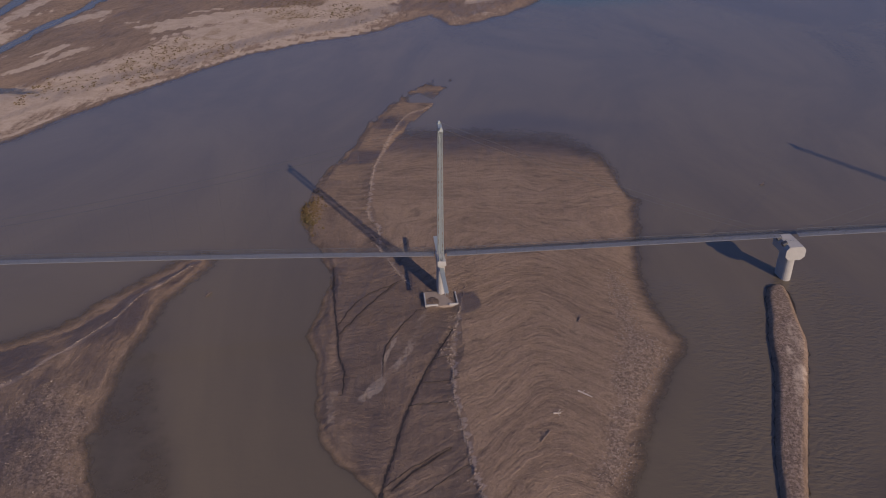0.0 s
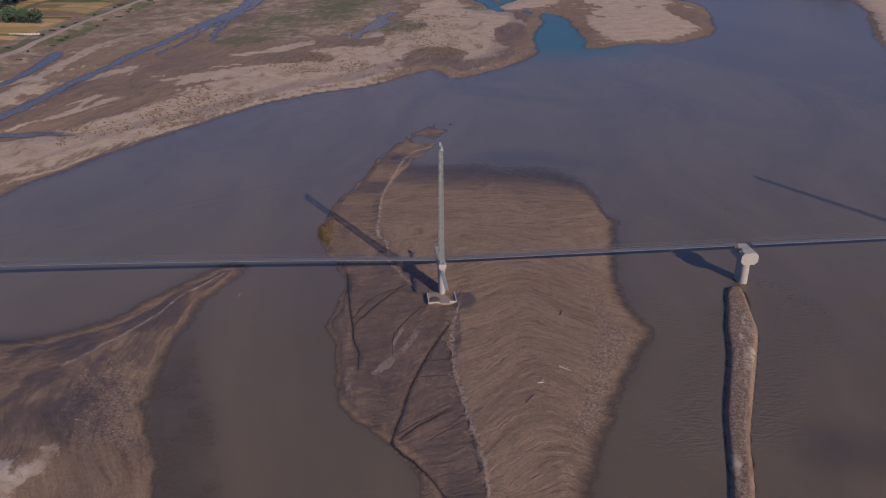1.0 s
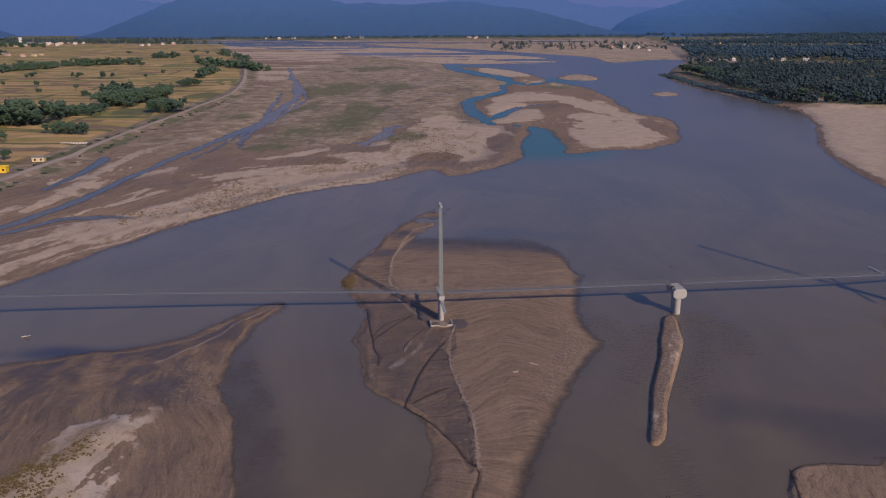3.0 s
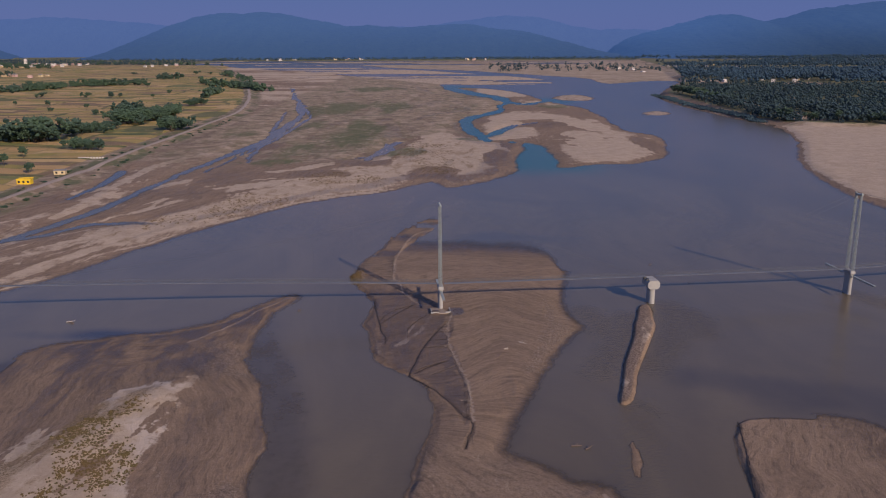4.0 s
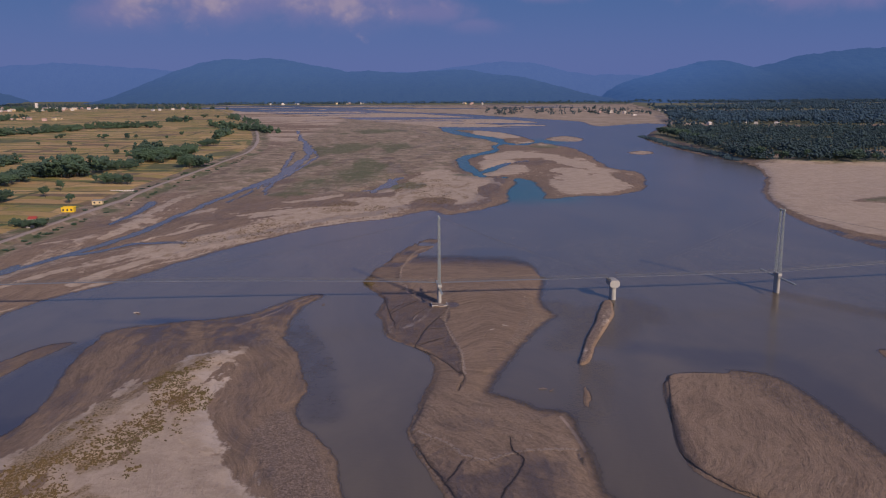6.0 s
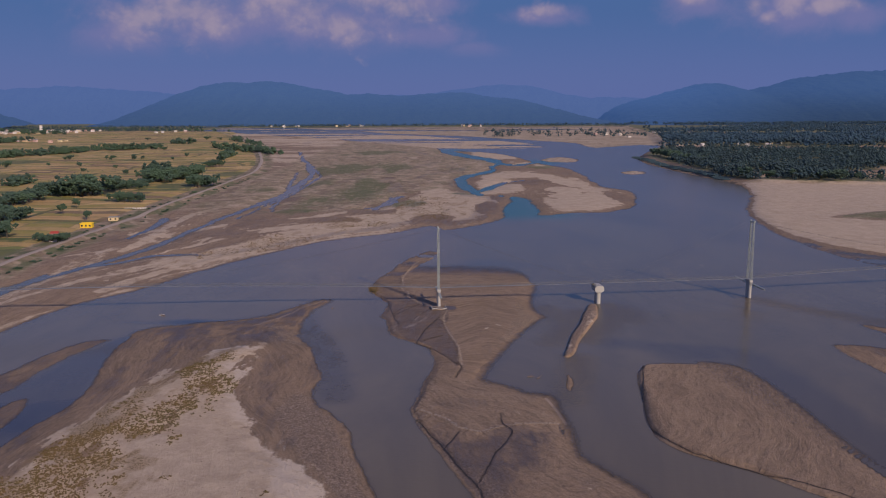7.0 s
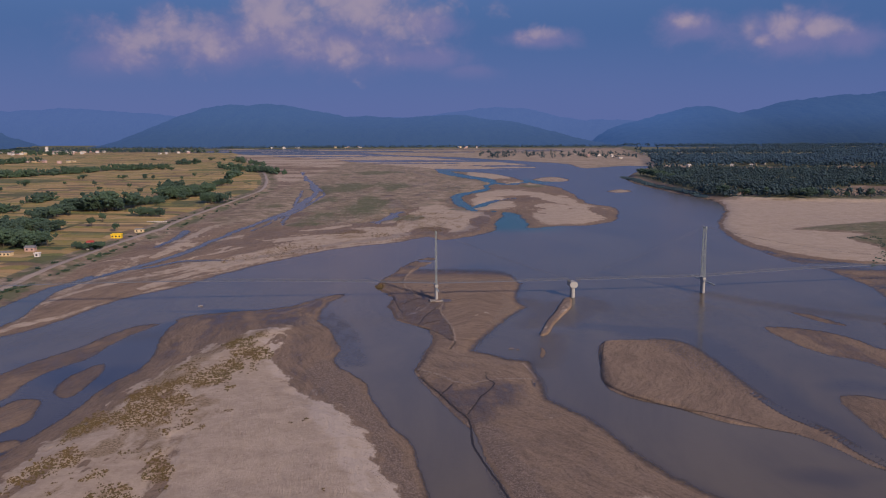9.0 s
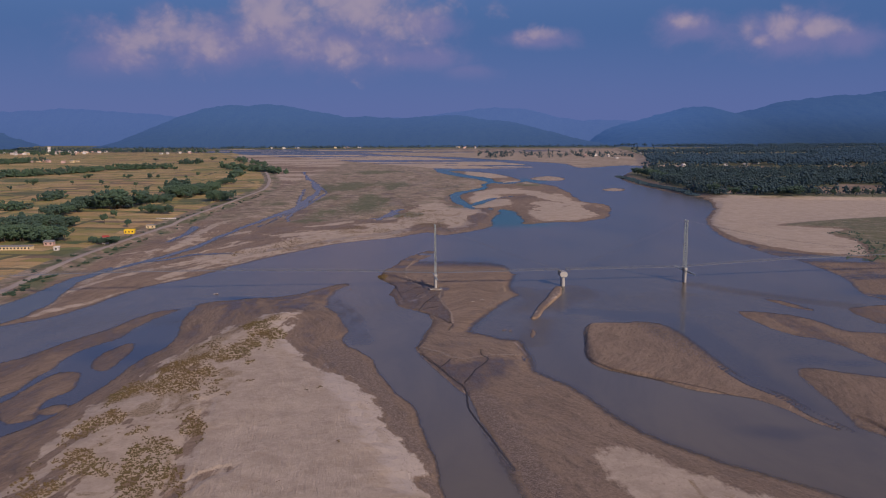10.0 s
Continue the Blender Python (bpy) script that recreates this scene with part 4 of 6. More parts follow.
    left = low(LEFT_BAR, 0.9, 5.0, np.where(y > 100, 0.05, 0.14))
    dune = inset(wx, wy, DUNE) + 3.0 * rough(x, y, 9, 5, 29) + 1.6 * rough(x + y, (x - y) * 0.3, 4, 3, 28)
    h = np.where(left > 0, h + 1.6 * step(dune, -6, 14) + 0.35 * rough(x, y, 22, 4, 31) * step(dune, 0, 10), h)
    scrubby = inset(wx, wy, SCRUBBY)
    edge_w = step(np.interp(y, [-150, -60, 0, 60, 85], [-96, -94, -88, -77, -71]) - x, -4, 4)
    west_side = np.maximum(step(scrubby, -4, 5), edge_w)
    cover["pale"] = np.maximum(cover["pale"], 1.1 * step(dune, -6, 6) * (left > 0))
    cover["pale"] = np.maximum(cover["pale"], 0.36 * (left > 2) * step(rough(left, (x + y) * 0.3, 9, 5, 33), 0.0, 0.5))
    shallow = inset(wx, wy, LEFT_SHALLOW)
    h = np.maximum(h, np.where(shallow > -10, -0.20 + 0.10 * rough(x, y * 0.5, 14, 4, 23) - 0.04 * np.maximum(-shallow, 0) - 0.004 * np.maximum(shallow, 0), -9))
    flank = (left > 0) * (1 - step(dune, -6, 0))
    cover["wet"] = np.maximum(cover["wet"], flank * edge_w * 0.55 * step(rough(x, y * 0.2, 3.5, 5, 34), -0.45, 0.35))
    cover["wet"] = np.maximum(cover["wet"], flank * (1 - edge_w) * 0.50 * step(left, 9, 16) * step(110 - y, 0, 30) * step(rough(x, y * 0.25, 5, 4, 36), -0.6, 0.2))
    bushy = np.zeros(x.shape)
    for line, half in SCRUB_STROKES:
        far, _ = from_line(x, y, soft(line, False), 40.0)
        bushy = np.maximum(bushy, step(1.3 - far / half + 0.7 * rough(x, y, 10, 3, 45), 0, 0.8))
    cover["scrub"] = np.maximum(cover["scrub"], step(dune, -4, 6) * (0.06 + 0.30 * west_side + 0.45 * bushy))
    tatter = rough(x - 0.15 * y, y * 0.24, 4.5, 5, 41) + 0.45 * rough(x, y * 0.5, 22, 3, 43)
    cover["pale"] -= 0.80 * west_side * step(tatter + 0.45 * step(22 - dune, 0, 26) - 0.08, 0.18, 0.46)
    for line, half in BRIGHT_STROKES:
        far, _ = from_line(wx, wy, soft(line, False), 20.0)
        cover["bright"] = np.maximum(cover["bright"], (left > 0) * step(1.4 - far / half + 1.1 * rough(x, y, 8, 5, 47), 0, 1))
    for line, half in GULLY_STROKES:
        far, _ = from_line(wx, wy, soft(line, False), 20.0)
        groove = step(1.4 - far / half + 0.8 * rough(x, y * 0.4, 6, 4, 49), 0, 0.9)
        h = h - 0.35 * groove
        cover["pale"] -= 0.6 * groove
    cover["gravel"] = np.maximum(cover["gravel"], np.where(left > 0, 0.95 * np.maximum(step(inset(wx, wy, GRAVEL_LEFT), -2, 4), 0.8 * step(inset(wx, wy, GRAVEL_NEAR), -3, 5)) * (1 - step(dune, -4, 0)), 0))
    dark_bar = (left > 0) * (1 - step(dune, -8, -2)) * (0.22 + 0.5 * step(rough(left * 1.0 + 0 * x, (x + y) * 0.2, 7, 4, 53), -0.1, 0.4)) * step(x, -140, -80)
    cover["wet"] = np.maximum(cover["wet"], np.maximum(0.75 * dark_bar * step(y, -60, 60), 0.80 * (left > 0) * step(y, 66, 100) * step(rough(x, y * 0.6, 8, 5, 37), -0.6, 0.35)))
    for c, top in ((RIGHT_BAR2, 0.7), (SPIT_TIP, 0.3)):
        low(c, top, 3.0, 0.12 if c is RIGHT_BAR2 else 0.5)
    shelving = 0.16 * rough(x, y * 0.35, 11, 5, 77)
    for c, top in ((BANK_STRIP, 0.32), (STRIP_ISLET, 0.20), (STRIP_ISLET2, 0.08), (STRIP_ISLET3, 0.02), (RIGHT_BAR3, 0.06), (RIGHT_SLIVER, 0.2), (RIGHT_BAR4, 0.3)):
        d, rise = bar(c, top, 4.0, 0.11)
        h = np.maximum(h, np.where(d > -12, rise + shelving, -1.6))
        cover["wet"] = np.maximum(cover["wet"], 0.55 * step(d, -4, 0) * step(rough(x, y * 0.4, 12, 4, 79), -0.5, 0.2))
    bar1 = low(RIGHT_BAR, 1.1, 1.2, np.where(0.974 * x + 0.226 * y > 103, 0.045, 0.30), 0.85)
    inland = np.maximum(-((wx - 92) * 0.974 + (wy - 59) * 0.226), 0)
    h = np.where(bar1 > -14, np.minimum(h, -0.06 + 0.010 * inland + 0.0006 * inland * inland), h)
    spit = low(SPIT, 0.85, 0.3, 1.2, 1.0)
    cover["gravel"] = np.maximum(cover["gravel"], 0.9 * step(spit, 0.3, 1.2))
    cover["pale"] = np.maximum(cover["pale"], (spit > 0.1) * (0.14 + 0.32 * step(inset(x, y, SPIT_PALE), -0.6, 0.5)))

    plain_w = low(WEST, 1.2, 22.0, 0.05)
    on_west = plain_w > 0
    h = np.where(on_west, h + 0.35 * rough(x, y, 60, 4, 51) * np.clip(plain_w / 30, 0, 1), h)
    sandy = inset(wx, wy, SANDY_W)
    bands = rough(x * 1.0, y * 0.25, 30, 4, 61)
    cover["pale"] = np.maximum(cover["pale"], np.where(on_west, np.maximum(0.80 * step(sandy, -16, 14), 0.52 * step(bands, -0.2, 0.4) * step(600 - y, 0, 300)), 0))
    cover["scrub"] = np.maximum(cover["scrub"], 0.5 * step(sandy, 2, 12))
    inshore = inset(wx, wy, WEST, 420.0)
    strands = rough(inshore + 6 * rough(x, y, 50, 2, 63), y * 0.10 + 0.3 * inshore, 15, 5, 65)
    strip = on_west * step(y, 120, 300) * (1 - step(y, 1500, 2200)) * np.clip(1 - inshore / 420, 0, 1)
    cover["pale"] = np.maximum(cover["pale"], strip * 0.95 * step(strands, 0.02, 0.22))
    cover["wet"] = np.maximum(cover["wet"], strip * 0.55 * step(-strands, 0.10, 0.30))
    cover["green"] = np.maximum(cover["green"], strip * 0.5 * step(rough(inshore, y * 0.3, 40, 4, 67), 0.15, 0.4) * step(y, 350, 500))
    meadow = on_west * step(y, 380, 560) * step(x + 260, 0, 40) * (1 - step(sandy, -12, 0))
    cover["grass"] = np.maximum(cover["grass"], meadow * (0.95 - 0.6 * step(x, -60, 20) * step(760 - y, 0, 200)))
    cover["green"] = np.maximum(cover["green"], 0.75 * np.exp(-((x + 80) / 38) ** 2 - ((y - 640) / 130) ** 2) + 0.5 * np.exp(-((x + 125) / 20) ** 2 - ((y - 520) / 90) ** 2))
    cover["silt"] = np.where(on_isle & (y > 60), 0.75 * step(-terrace, 0, 2), 0)
    cover["silt"] = np.maximum(cover["silt"], np.where(on_isle & (y < 60), 0.6 * step(rough(x, y, 40, 3, 59), -0.4, 0.3), 0))
    cover["silt"] = np.maximum(cover["silt"], 1.1 * on_isle * step(inset(wx, wy, NECK_FAN), -2, 4))
    cover["silt"] = np.maximum(cover["silt"], np.maximum(0.85 * (bar1 > 0), 1.15 * (spit > 0.2)))
    cover["silt"] = np.where(on_west, 0.8 * step(560 - y, 0, 120), cover["silt"])
    isle_e = low(EAST_ISLE, 1.3, 14.0, 0.05)
    cover["pale"] = np.maximum(cover["pale"], np.where(isle_e > 0, 0.30 + 0.5 * step(isle_e, 4, 16) * step(rough(x, y, 60, 3, 71), -0.3, 0.2), 0))
    for c in (ISLET1, ISLET2):
        cover["pale"] = np.maximum(cover["pale"], 0.55 * (low(c, 0.6, 8.0, 0.05) > 0))
    on_flat = (plain_w > 0) | (isle_e > 0)
    thread = rough(x, y * 0.14, 9, 4, 95)
    for line, half in PALE_STROKES:
        far, _ = from_line(wx, wy, soft(line, False), 40.0)
        cover["pale"] = np.maximum(cover["pale"], 0.66 * on_flat * step(1 - far / half + 0.9 * thread, -0.2, 0.5))
    cover["pale"] = np.maximum(cover["pale"], on_flat * step(spots(PALE_SPOTS), -0.1, 0.35))
    damp_spots = on_flat * step(spots(DAMP_SPOTS), -0.1, 0.4)
    cover["pale"] *= 1 - 0.85 * damp_spots
    cover["wet"] = np.maximum(cover["wet"], 0.42 * damp_spots)
    cover["grass"] *= 1 - 0.7 * damp_spots
    cover["green"] = np.maximum(cover["green"], 0.68 * on_flat * step(spots(MEADOW_SPOTS), -0.3, 0.6))
    east = low(EAST, 1.6, 4.0, 0.05)
    on_east = east > 0
    wood = inset(wx, wy, FOREST)
    sand_e = inset(wx, wy, EAST_SAND)
    cover["pale"] = np.maximum(cover["pale"], np.where(on_east, 0.9 * step(sand_e, -3, 5) * (1 - step(y, 800, 1000)), 0))
    flats = on_east & (y < 800)
    h = np.where(flats, np.minimum(h, -0.07 + 0.34 * rough(x * 0.35 + 0.2 * y, y, 24, 5, 701) + np.clip(sand_e + 6, 0, 30) * 0.12), h)
    cover["pale"] = np.maximum(cover["pale"], np.where(on_east & (y > 1500), 0.40 + 0.5 * step(rough(x * 0.2, y, 90, 4, 99), -0.2, 0.3), 0))
    cover["pale"] = np.maximum(cover["pale"], np.where((plain_w > 0) & (y > 1000), 0.85 * step(rough(x * 0.25, y, 60, 4, 97), -0.2, 0.3), 0))
    cover["green"] = np.maximum(cover["green"], np.where(on_east, np.maximum(0.8 * step(wood, -10, 10), 1.1 * step(y, 3250, 3450)), 0))
    cover["green"] = np.maximum(cover["green"], np.where((plain_w > 0) & (y > 2300), 1.1 * step(y, 2900, 3000), 0))
    cover["grass"] = np.maximum(cover["grass"], np.where(on_east & (y > 1450) & (wood < 0), 0.7, 0))
    cover["grass"] = np.maximum(cover["grass"], on_east * (y < 1000) * 1.0 * step(wood, -34, -6) * step(rough(x * 0.3, y, 26, 4, 103), -0.2, 0.3))
    brush = inset(wx, wy, GREEN)
    cover["grass"] = np.maximum(cover["grass"], 1.1 * step(brush, -4, 8))
    cover["pale"] *= 1 - step(brush, -6, 4)
    cover["green"] = np.maximum(cover["green"], 0.62 * step(brush, -3, 6))
    cover["wet"] = np.maximum(cover["wet"], on_east * (y < 800) * (0.30 * step(rough(x * 0.35, y, 34, 5, 107), -0.1, 0.4)))
    h = h + 0.8 * step(brush, -4, 6) * on_east + 3.0 * step(wood, -14, 6) * on_east

    braid = rough(x * 0.16 + 0.1 * y, y + 0.12 * x, 130, 5, 88)
    flats_far = (y > 1250) & (wood < -20) & (on_west | on_east) & (x > -1100)
    h = np.where(flats_far, np.minimum(h, 0.5 - 1.1 * step(braid, 0.05, 0.22) * step(y, 1700, 2000)), h)
    cover["pale"] = np.maximum(cover["pale"], flats_far * 0.75 * step(-braid, -0.02, 0.2))
    far_shore = np.interp(y, [1250, 1557, 1769, 1920, 2097, 2304, 2497, 3127, 3400], [380, 348, 343, 274, 178, 65, -127, -490, -725])
    ridges = rough(x * 0.14 + 0.08 * y, y + 0.10 * x, 95, 5, 89)
    shoals = (y > 1400) & (y < 3500) & (h < 0.2) & (x > -1100) & (x < far_shore - 110) & (ridges > 0.12)
    h = np.where(shoals, 0.25, h)
    cover["pale"] = np.maximum(cover["pale"], shoals * 0.62)
    # embankment road, and the paddies behind it
    road, _ = from_line(x, y, soft(ROAD, False), 60.0)
    fields = inset(x, y, FIELDS, 60.0)
    h = np.where(fields > 0, np.maximum(h, 0.2) + 0.9 * step(fields, 0, 12), h)
    fields = np.where(y > 2880, -1.0, fields)
    h = np.maximum(h, 2.8 - 0.30 * np.maximum(road - 2.0, 0))
    cover["field"] = np.where(fields > 4, 1.0, 0)
    cover["track"] = step(2.9 - road, 0, 1.2)
    cover["grass"] = np.maximum(cover["grass"], 0.9 * step(26 - road, 0, 10) * (cover["track"] < 0.5))
    cover["green"] = np.maximum(cover["green"], 0.75 * step(24 - road, 0, 12) * step(rough(x, y, 16, 3, 81), -0.35, 0.3) * (cover["track"] < 0.4))
    cover["pale"] *= 1 - step(20 - road, 0, 8)

    cover["green"] = np.maximum(cover["green"], (fields > 0) * 0.9 * step(spots(GREEN_PLOTS, 0.3), 0.0, 0.25))
    cover["green"] *= 1 - 0.9 * on_east * step(spots(CLEARINGS, 0.2), -0.1, 0.3)
    # side streams cut into the flood plain
    clear_water = np.zeros(x.shape)
    for line, half, deep in ((STREAM, 1.9, 0.5), (STREAM2, 2.2, 0.4), (STREAM3, 2.3, 0.35), (STREAM4, 2.2, 0.35), (STREAM5, 0.8, 0.3), (STREAM6, 0.8, 0.3), (STREAM7, 1.8, 0.3), (TEAL2, 3.2, 0.5), (TEAL3, 2.6, 0.4), (TEAL4, 1.8, 0.3), (TEAL, 5.0, 1.0)):
        far, _ = from_line(wx, wy, soft(line, False), 70.0)
        half = half * np.clip((y + 330) / 600, 0.8, 1.6) * (1 + 0.95 * rough(x, y * 0.6, 30, 4, 401)) * (0.5 + 0.5 * step(520 - y, 0, 60) if line is TEAL else 1 + 0.5 * step(y, 560, 700) * step(1300 - y, 0, 200))
        h = np.minimum(h, np.maximum(-deep, -0.15 + (far - half) * 0.10) + 0.0 * far + 1000.0 * (far > 40))
        if line is TEAL or line is TEAL2 or line is TEAL3:
            clear_water = np.maximum(clear_water, step(60 - far, 0, 40) * step(wy, 405, 470))
        else:
            clear_water = np.maximum(clear_water, 0.12 * step(25 - far, 0, 10))
    side = inset(wx, wy, SIDE_CHANNEL)
    h = np.where(side > -30, np.minimum(h, np.clip(-0.08 * side, -0.6, 9)), h)
    clear_water = np.maximum(clear_water, 0.10 * step(side, -4, 4))
    cracks = np.full(x.shape, 9.0)
    for line, half, deep in ((CRACK, 0.34, 0.25), (CRACK2, 0.30, 0.15), (CRACK3, 0.5, 0.15), (CRACK4, 0.3, 0.10), (BANK_SHADE_LINE, 0.3, 0.05), (CRACK6, 0.3, 0.15), (CRACK7, 0.2, 0.05), (CRACK8, 0.3, 0.10)):
        far, _ = from_line(x + 0.5 * lumps, y, soft(line, False, 8), 12.0)
        h = h - deep * step(1.6 * half - far, 0, half + 0.01)
        cracks = np.minimum(cracks, far)
    rim, _ = from_line(wx, wy, soft(RIDGE, False), 12.0)
    rim2, _ = from_line(x, y, soft(CREST2, False), 12.0)
    h = np.maximum(h, 0.55 - 0.6 * rim)
    cover["crest"] = np.minimum(rim, rim2)
    cover["crack"] = cracks
    # the way the last flood ran over each bar
    north = step(y, 150, 190)
    fan = y + (1 - north) * 13 * np.log(1 + np.sqrt((x - 19 - 4 * rough(x, y, 40, 2, 58)) ** 2 + 40) / 5) - north * 0.12 * x
    tail = step(75 - y, 0, 30)
    bend = 9 * rough(x, y, 45, 3, 55) + 2.2 * rough(x, y, 9, 3, 57)
    cover["flow"] = bend + np.where(isle > -6, fan * (1 - tail) + (0.85 * x + 0.5 * y) * tail, np.where(left > -6, left - 0.65 * bend, 0.955 * x - 0.296 * y))
    cover["along"] = np.where(isle > -6, x * (1 - tail) + y * tail, np.where(left > -6, x + y, y))
    fringe = 0.35 + 0.65 * step(rough(x, y, 34, 3, 501), -0.15, 0.35)
    cover["wet"] = np.maximum(cover["wet"], np.maximum(step(0.05 - h, 0, 0.10) * 0.38 * fringe * (1 - 0.6 * np.clip(cover["pale"], 0, 1)), 0.48 * fringe * step(0.0 - h, 0, 0.15)))
    return h, cover, clear_water


# a sheet whose cells grow with the distance from the river bend
near_d = 210.0
rows_y = [-2400, -1500, -1000, -700, -500, -400, -330, -290, -265]
while rows_y[-1] < 4870:
    y = rows_y[-1]
    rows_y.append(y + np.interp(y, [-265, -195, -135, -120, 150, 260, 370, 5000], [4.0, 2.0, 1.0, 0.54, 0.54, 1.5, 4.5, 36.0]))
rows_y = np.array(rows_y)
inner = np.linspace(-1, 1, 780)
inner = 0.70 * inner * (0.56 + 0.44 * inner ** 2)
outer = np.array([40.0, 120.0, 300.0, 800.0, 2000.0, 5000.0])
span = np.maximum(rows_y + 330, near_d)[:, None]
sheet_x = np.hstack([-0.70 * span - outer[::-1][None, :], inner[None, :] * span, 0.70 * span + outer[None, :]])
sheet_y = np.repeat(rows_y[:, None], sheet_x.shape[1], 1)


def sheet(name, gx, gy, gz, layers, mat):
    r, c = gx.shape
    index = np.arange(r * c).reshape(r, c)
    quads = np.stack([index[:-1, :-1], index[:-1, 1:], index[1:, 1:], index[1:, :-1]], -1).reshape(-1, 4)
    me = bpy.data.meshes.new(name)
    me.vertices.add(r * c)
    me.vertices.foreach_set("co", np.stack([gx, gy, gz], -1).astype(np.float32).ravel())
    me.loops.add(quads.size)
    me.loops.foreach_set("vertex_index", quads.astype(np.int32).ravel())
    me.polygons.add(len(quads))
    me.polygons.foreach_set("loop_start", np.arange(0, quads.size, 4, dtype=np.int32))
    me.polygons.foreach_set("use_smooth", np.ones(len(quads), bool))
    me.update(calc_edges=True)
    for key, values in layers.items():
        a = me.attributes.new(key, "FLOAT", "POINT")
        a.data.foreach_set("value", np.asarray(values, np.float32).ravel())
    me.materials.append(mat)
    return new(name, me)


heights, covers, clear_map = land(sheet_x.ravel(), sheet_y.ravel())
ground = sheet("ground", sheet_x, sheet_y, heights.reshape(sheet_x.shape), covers, GROUND)
tagged(ground, "brown silt bars, pale dry sand banks, grassy flood plain and paddies", "ground", kind="structure")

pick = np.s_[::2, ::2]
depth = -heights.reshape(sheet_x.shape)[pick]
wx, wy = sheet_x[pick], sheet_y[pick]
riffle_lines = list(RIFFLES) + [((150, 155), (170, 130), (196, 105), (215, 92)), ((50, 66), (46, 45), (40, 25))]
riffle = np.zeros(wx.shape)
for line in riffle_lines:
    far, _ = from_line(wx.ravel(), wy.ravel(), soft(line, False), 40.0)
    riffle = np.maximum(riffle, np.exp(-(far.reshape(wx.shape) / 7.0) ** 2))
calm_map = np.zeros(wx.shape)
for cx, cy, rx, ry in CALM_SPOTS:
    near = np.hypot((wx - cx + 0.5 * rx * rough(wx, wy, 26, 4, 301)) / rx, (wy - cy + 0.6 * ry * rough(wx, wy, 26, 4, 303)) / ry)
    calm_map = np.maximum(calm_map, (0.95 if cx < -60 else 0.40) * step(1.25 - near, 0, 1.1))
for zone, much in ((BACKWATER, 0.60), (LEFT_SHALLOW, 0.36)):
    calm_map = np.maximum(calm_map, much * step(inset(wx.ravel(), wy.ravel(), zone).reshape(wx.shape) + 4 * rough(wx, wy, 12, 4, 307), -4, 5))
far, _ = from_line(wx.ravel(), wy.ravel(), soft(BAR_SHOAL, False), 40.0)
calm_map = np.maximum(calm_map, 0.38 * step(1.3 - far.reshape(wx.shape) / 10 + 0.5 * rough(wx, wy * 0.5, 14, 4, 309), 0, 1))
water = sheet("water", wx, wy, np.zeros(wx.shape), {"shoal": np.maximum(np.where(wy < 420, 0.36, 0.10) * step(0.40 - depth, 0, 0.4) * step(rough(wx, wy, 30, 3, 305), -0.7, 0.1), calm_map), "film": np.clip(depth / 0.26, 0, 1.4), "clear": clear_map.reshape(sheet_x.shape)[pick], "riffle": riffle}, WATER)
tagged(water, "wide silty brown river reflecting the blue sky", "river", kind="structure")


height_grid = heights.reshape(sheet_x.shape)


def height_at(x, y):
    """The ground's height by the nearest corners of its sheet."""
    r = int(np.clip(np.searchsorted(rows_y, y), 1, len(rows_y) - 1))
    out = []
    for k in (r - 1, r):
        out.append(float(np.interp(x, sheet_x[k], height_grid[k])))
    f = (y - rows_y[r - 1]) / (rows_y[r] - rows_y[r - 1])
    return out[0] + (out[1] - out[0]) * min(max(f, 0.0), 1.0)

# ---- the footbridge ----
def part(name, bm, mat, parent=None, label=""):
    """Links a bmesh as one mesh object, under a thing or a part."""
    me = bpy.data.meshes.new(name)
    bm.to_mesh(me)
    bm.free()
    me.materials.append(mat)
    ob = new(name, me)
    if parent is not None:
        ob.parent = parent
    return tagged(ob, label)


def box(bm, size, m=None, bevel=0.0):
    made = bmesh.ops.create_cube(bm, size=1.0, matrix=(m or Matrix()) @ Matrix.Diagonal((*size, 1)))
    if bevel:
        edges = list({e for v in made["verts"] for e in v.link_edges})
        bmesh.ops.bevel(bm, geom=edges, offset=bevel, segments=1, affect="EDGES")
    return made


def bar_between(bm, a, b, thick, sides=4):
    """A straight bar from a to b."""
    a, b = Vector(a), Vector(b)
    d = b - a
    m = Matrix.Translation((a + b) / 2) @ d.to_track_quat("Z", "Y").to_matrix().to_4x4()
    bmesh.ops.create_cone(bm, cap_ends=True, segments=sides, radius1=thick / 2, radius2=thick / 2, depth=d.length, matrix=m)


def hull(bm, outline, z0, z1, taper=1.0):
    """An upright prism over an outline, narrowing towards the top."""
    low_ring = [bm.verts.new((x, y, z0)) for x, y in outline]
    top_ring = [bm.verts.new((x * taper, y * taper, z1)) for x, y in outline]
    k = len(outline)
    for i in range(k):
        bm.faces.new((low_ring[i], low_ring[(i + 1) % k], top_ring[(i + 1) % k], top_ring[i]))
    bm.faces.new(top_ring)
    bm.faces.new(low_ring[::-1])


def oblong(w, l, seg=8):
    """An outline w wide with round ends, l long along y."""
    r, s = w / 2, l / 2 - w / 2
    pts = [(r * math.cos(a), s + r * math.sin(a)) for a in np.linspace(0, math.pi, seg)]
    return pts + [(r * math.cos(a), -s + r * math.sin(a)) for a in np.linspace(math.pi, 2 * math.pi, seg)]


AXIS = math.degrees(math.atan(0.105))


def on_axis(x):
    return 143.7 + 0.105 * x


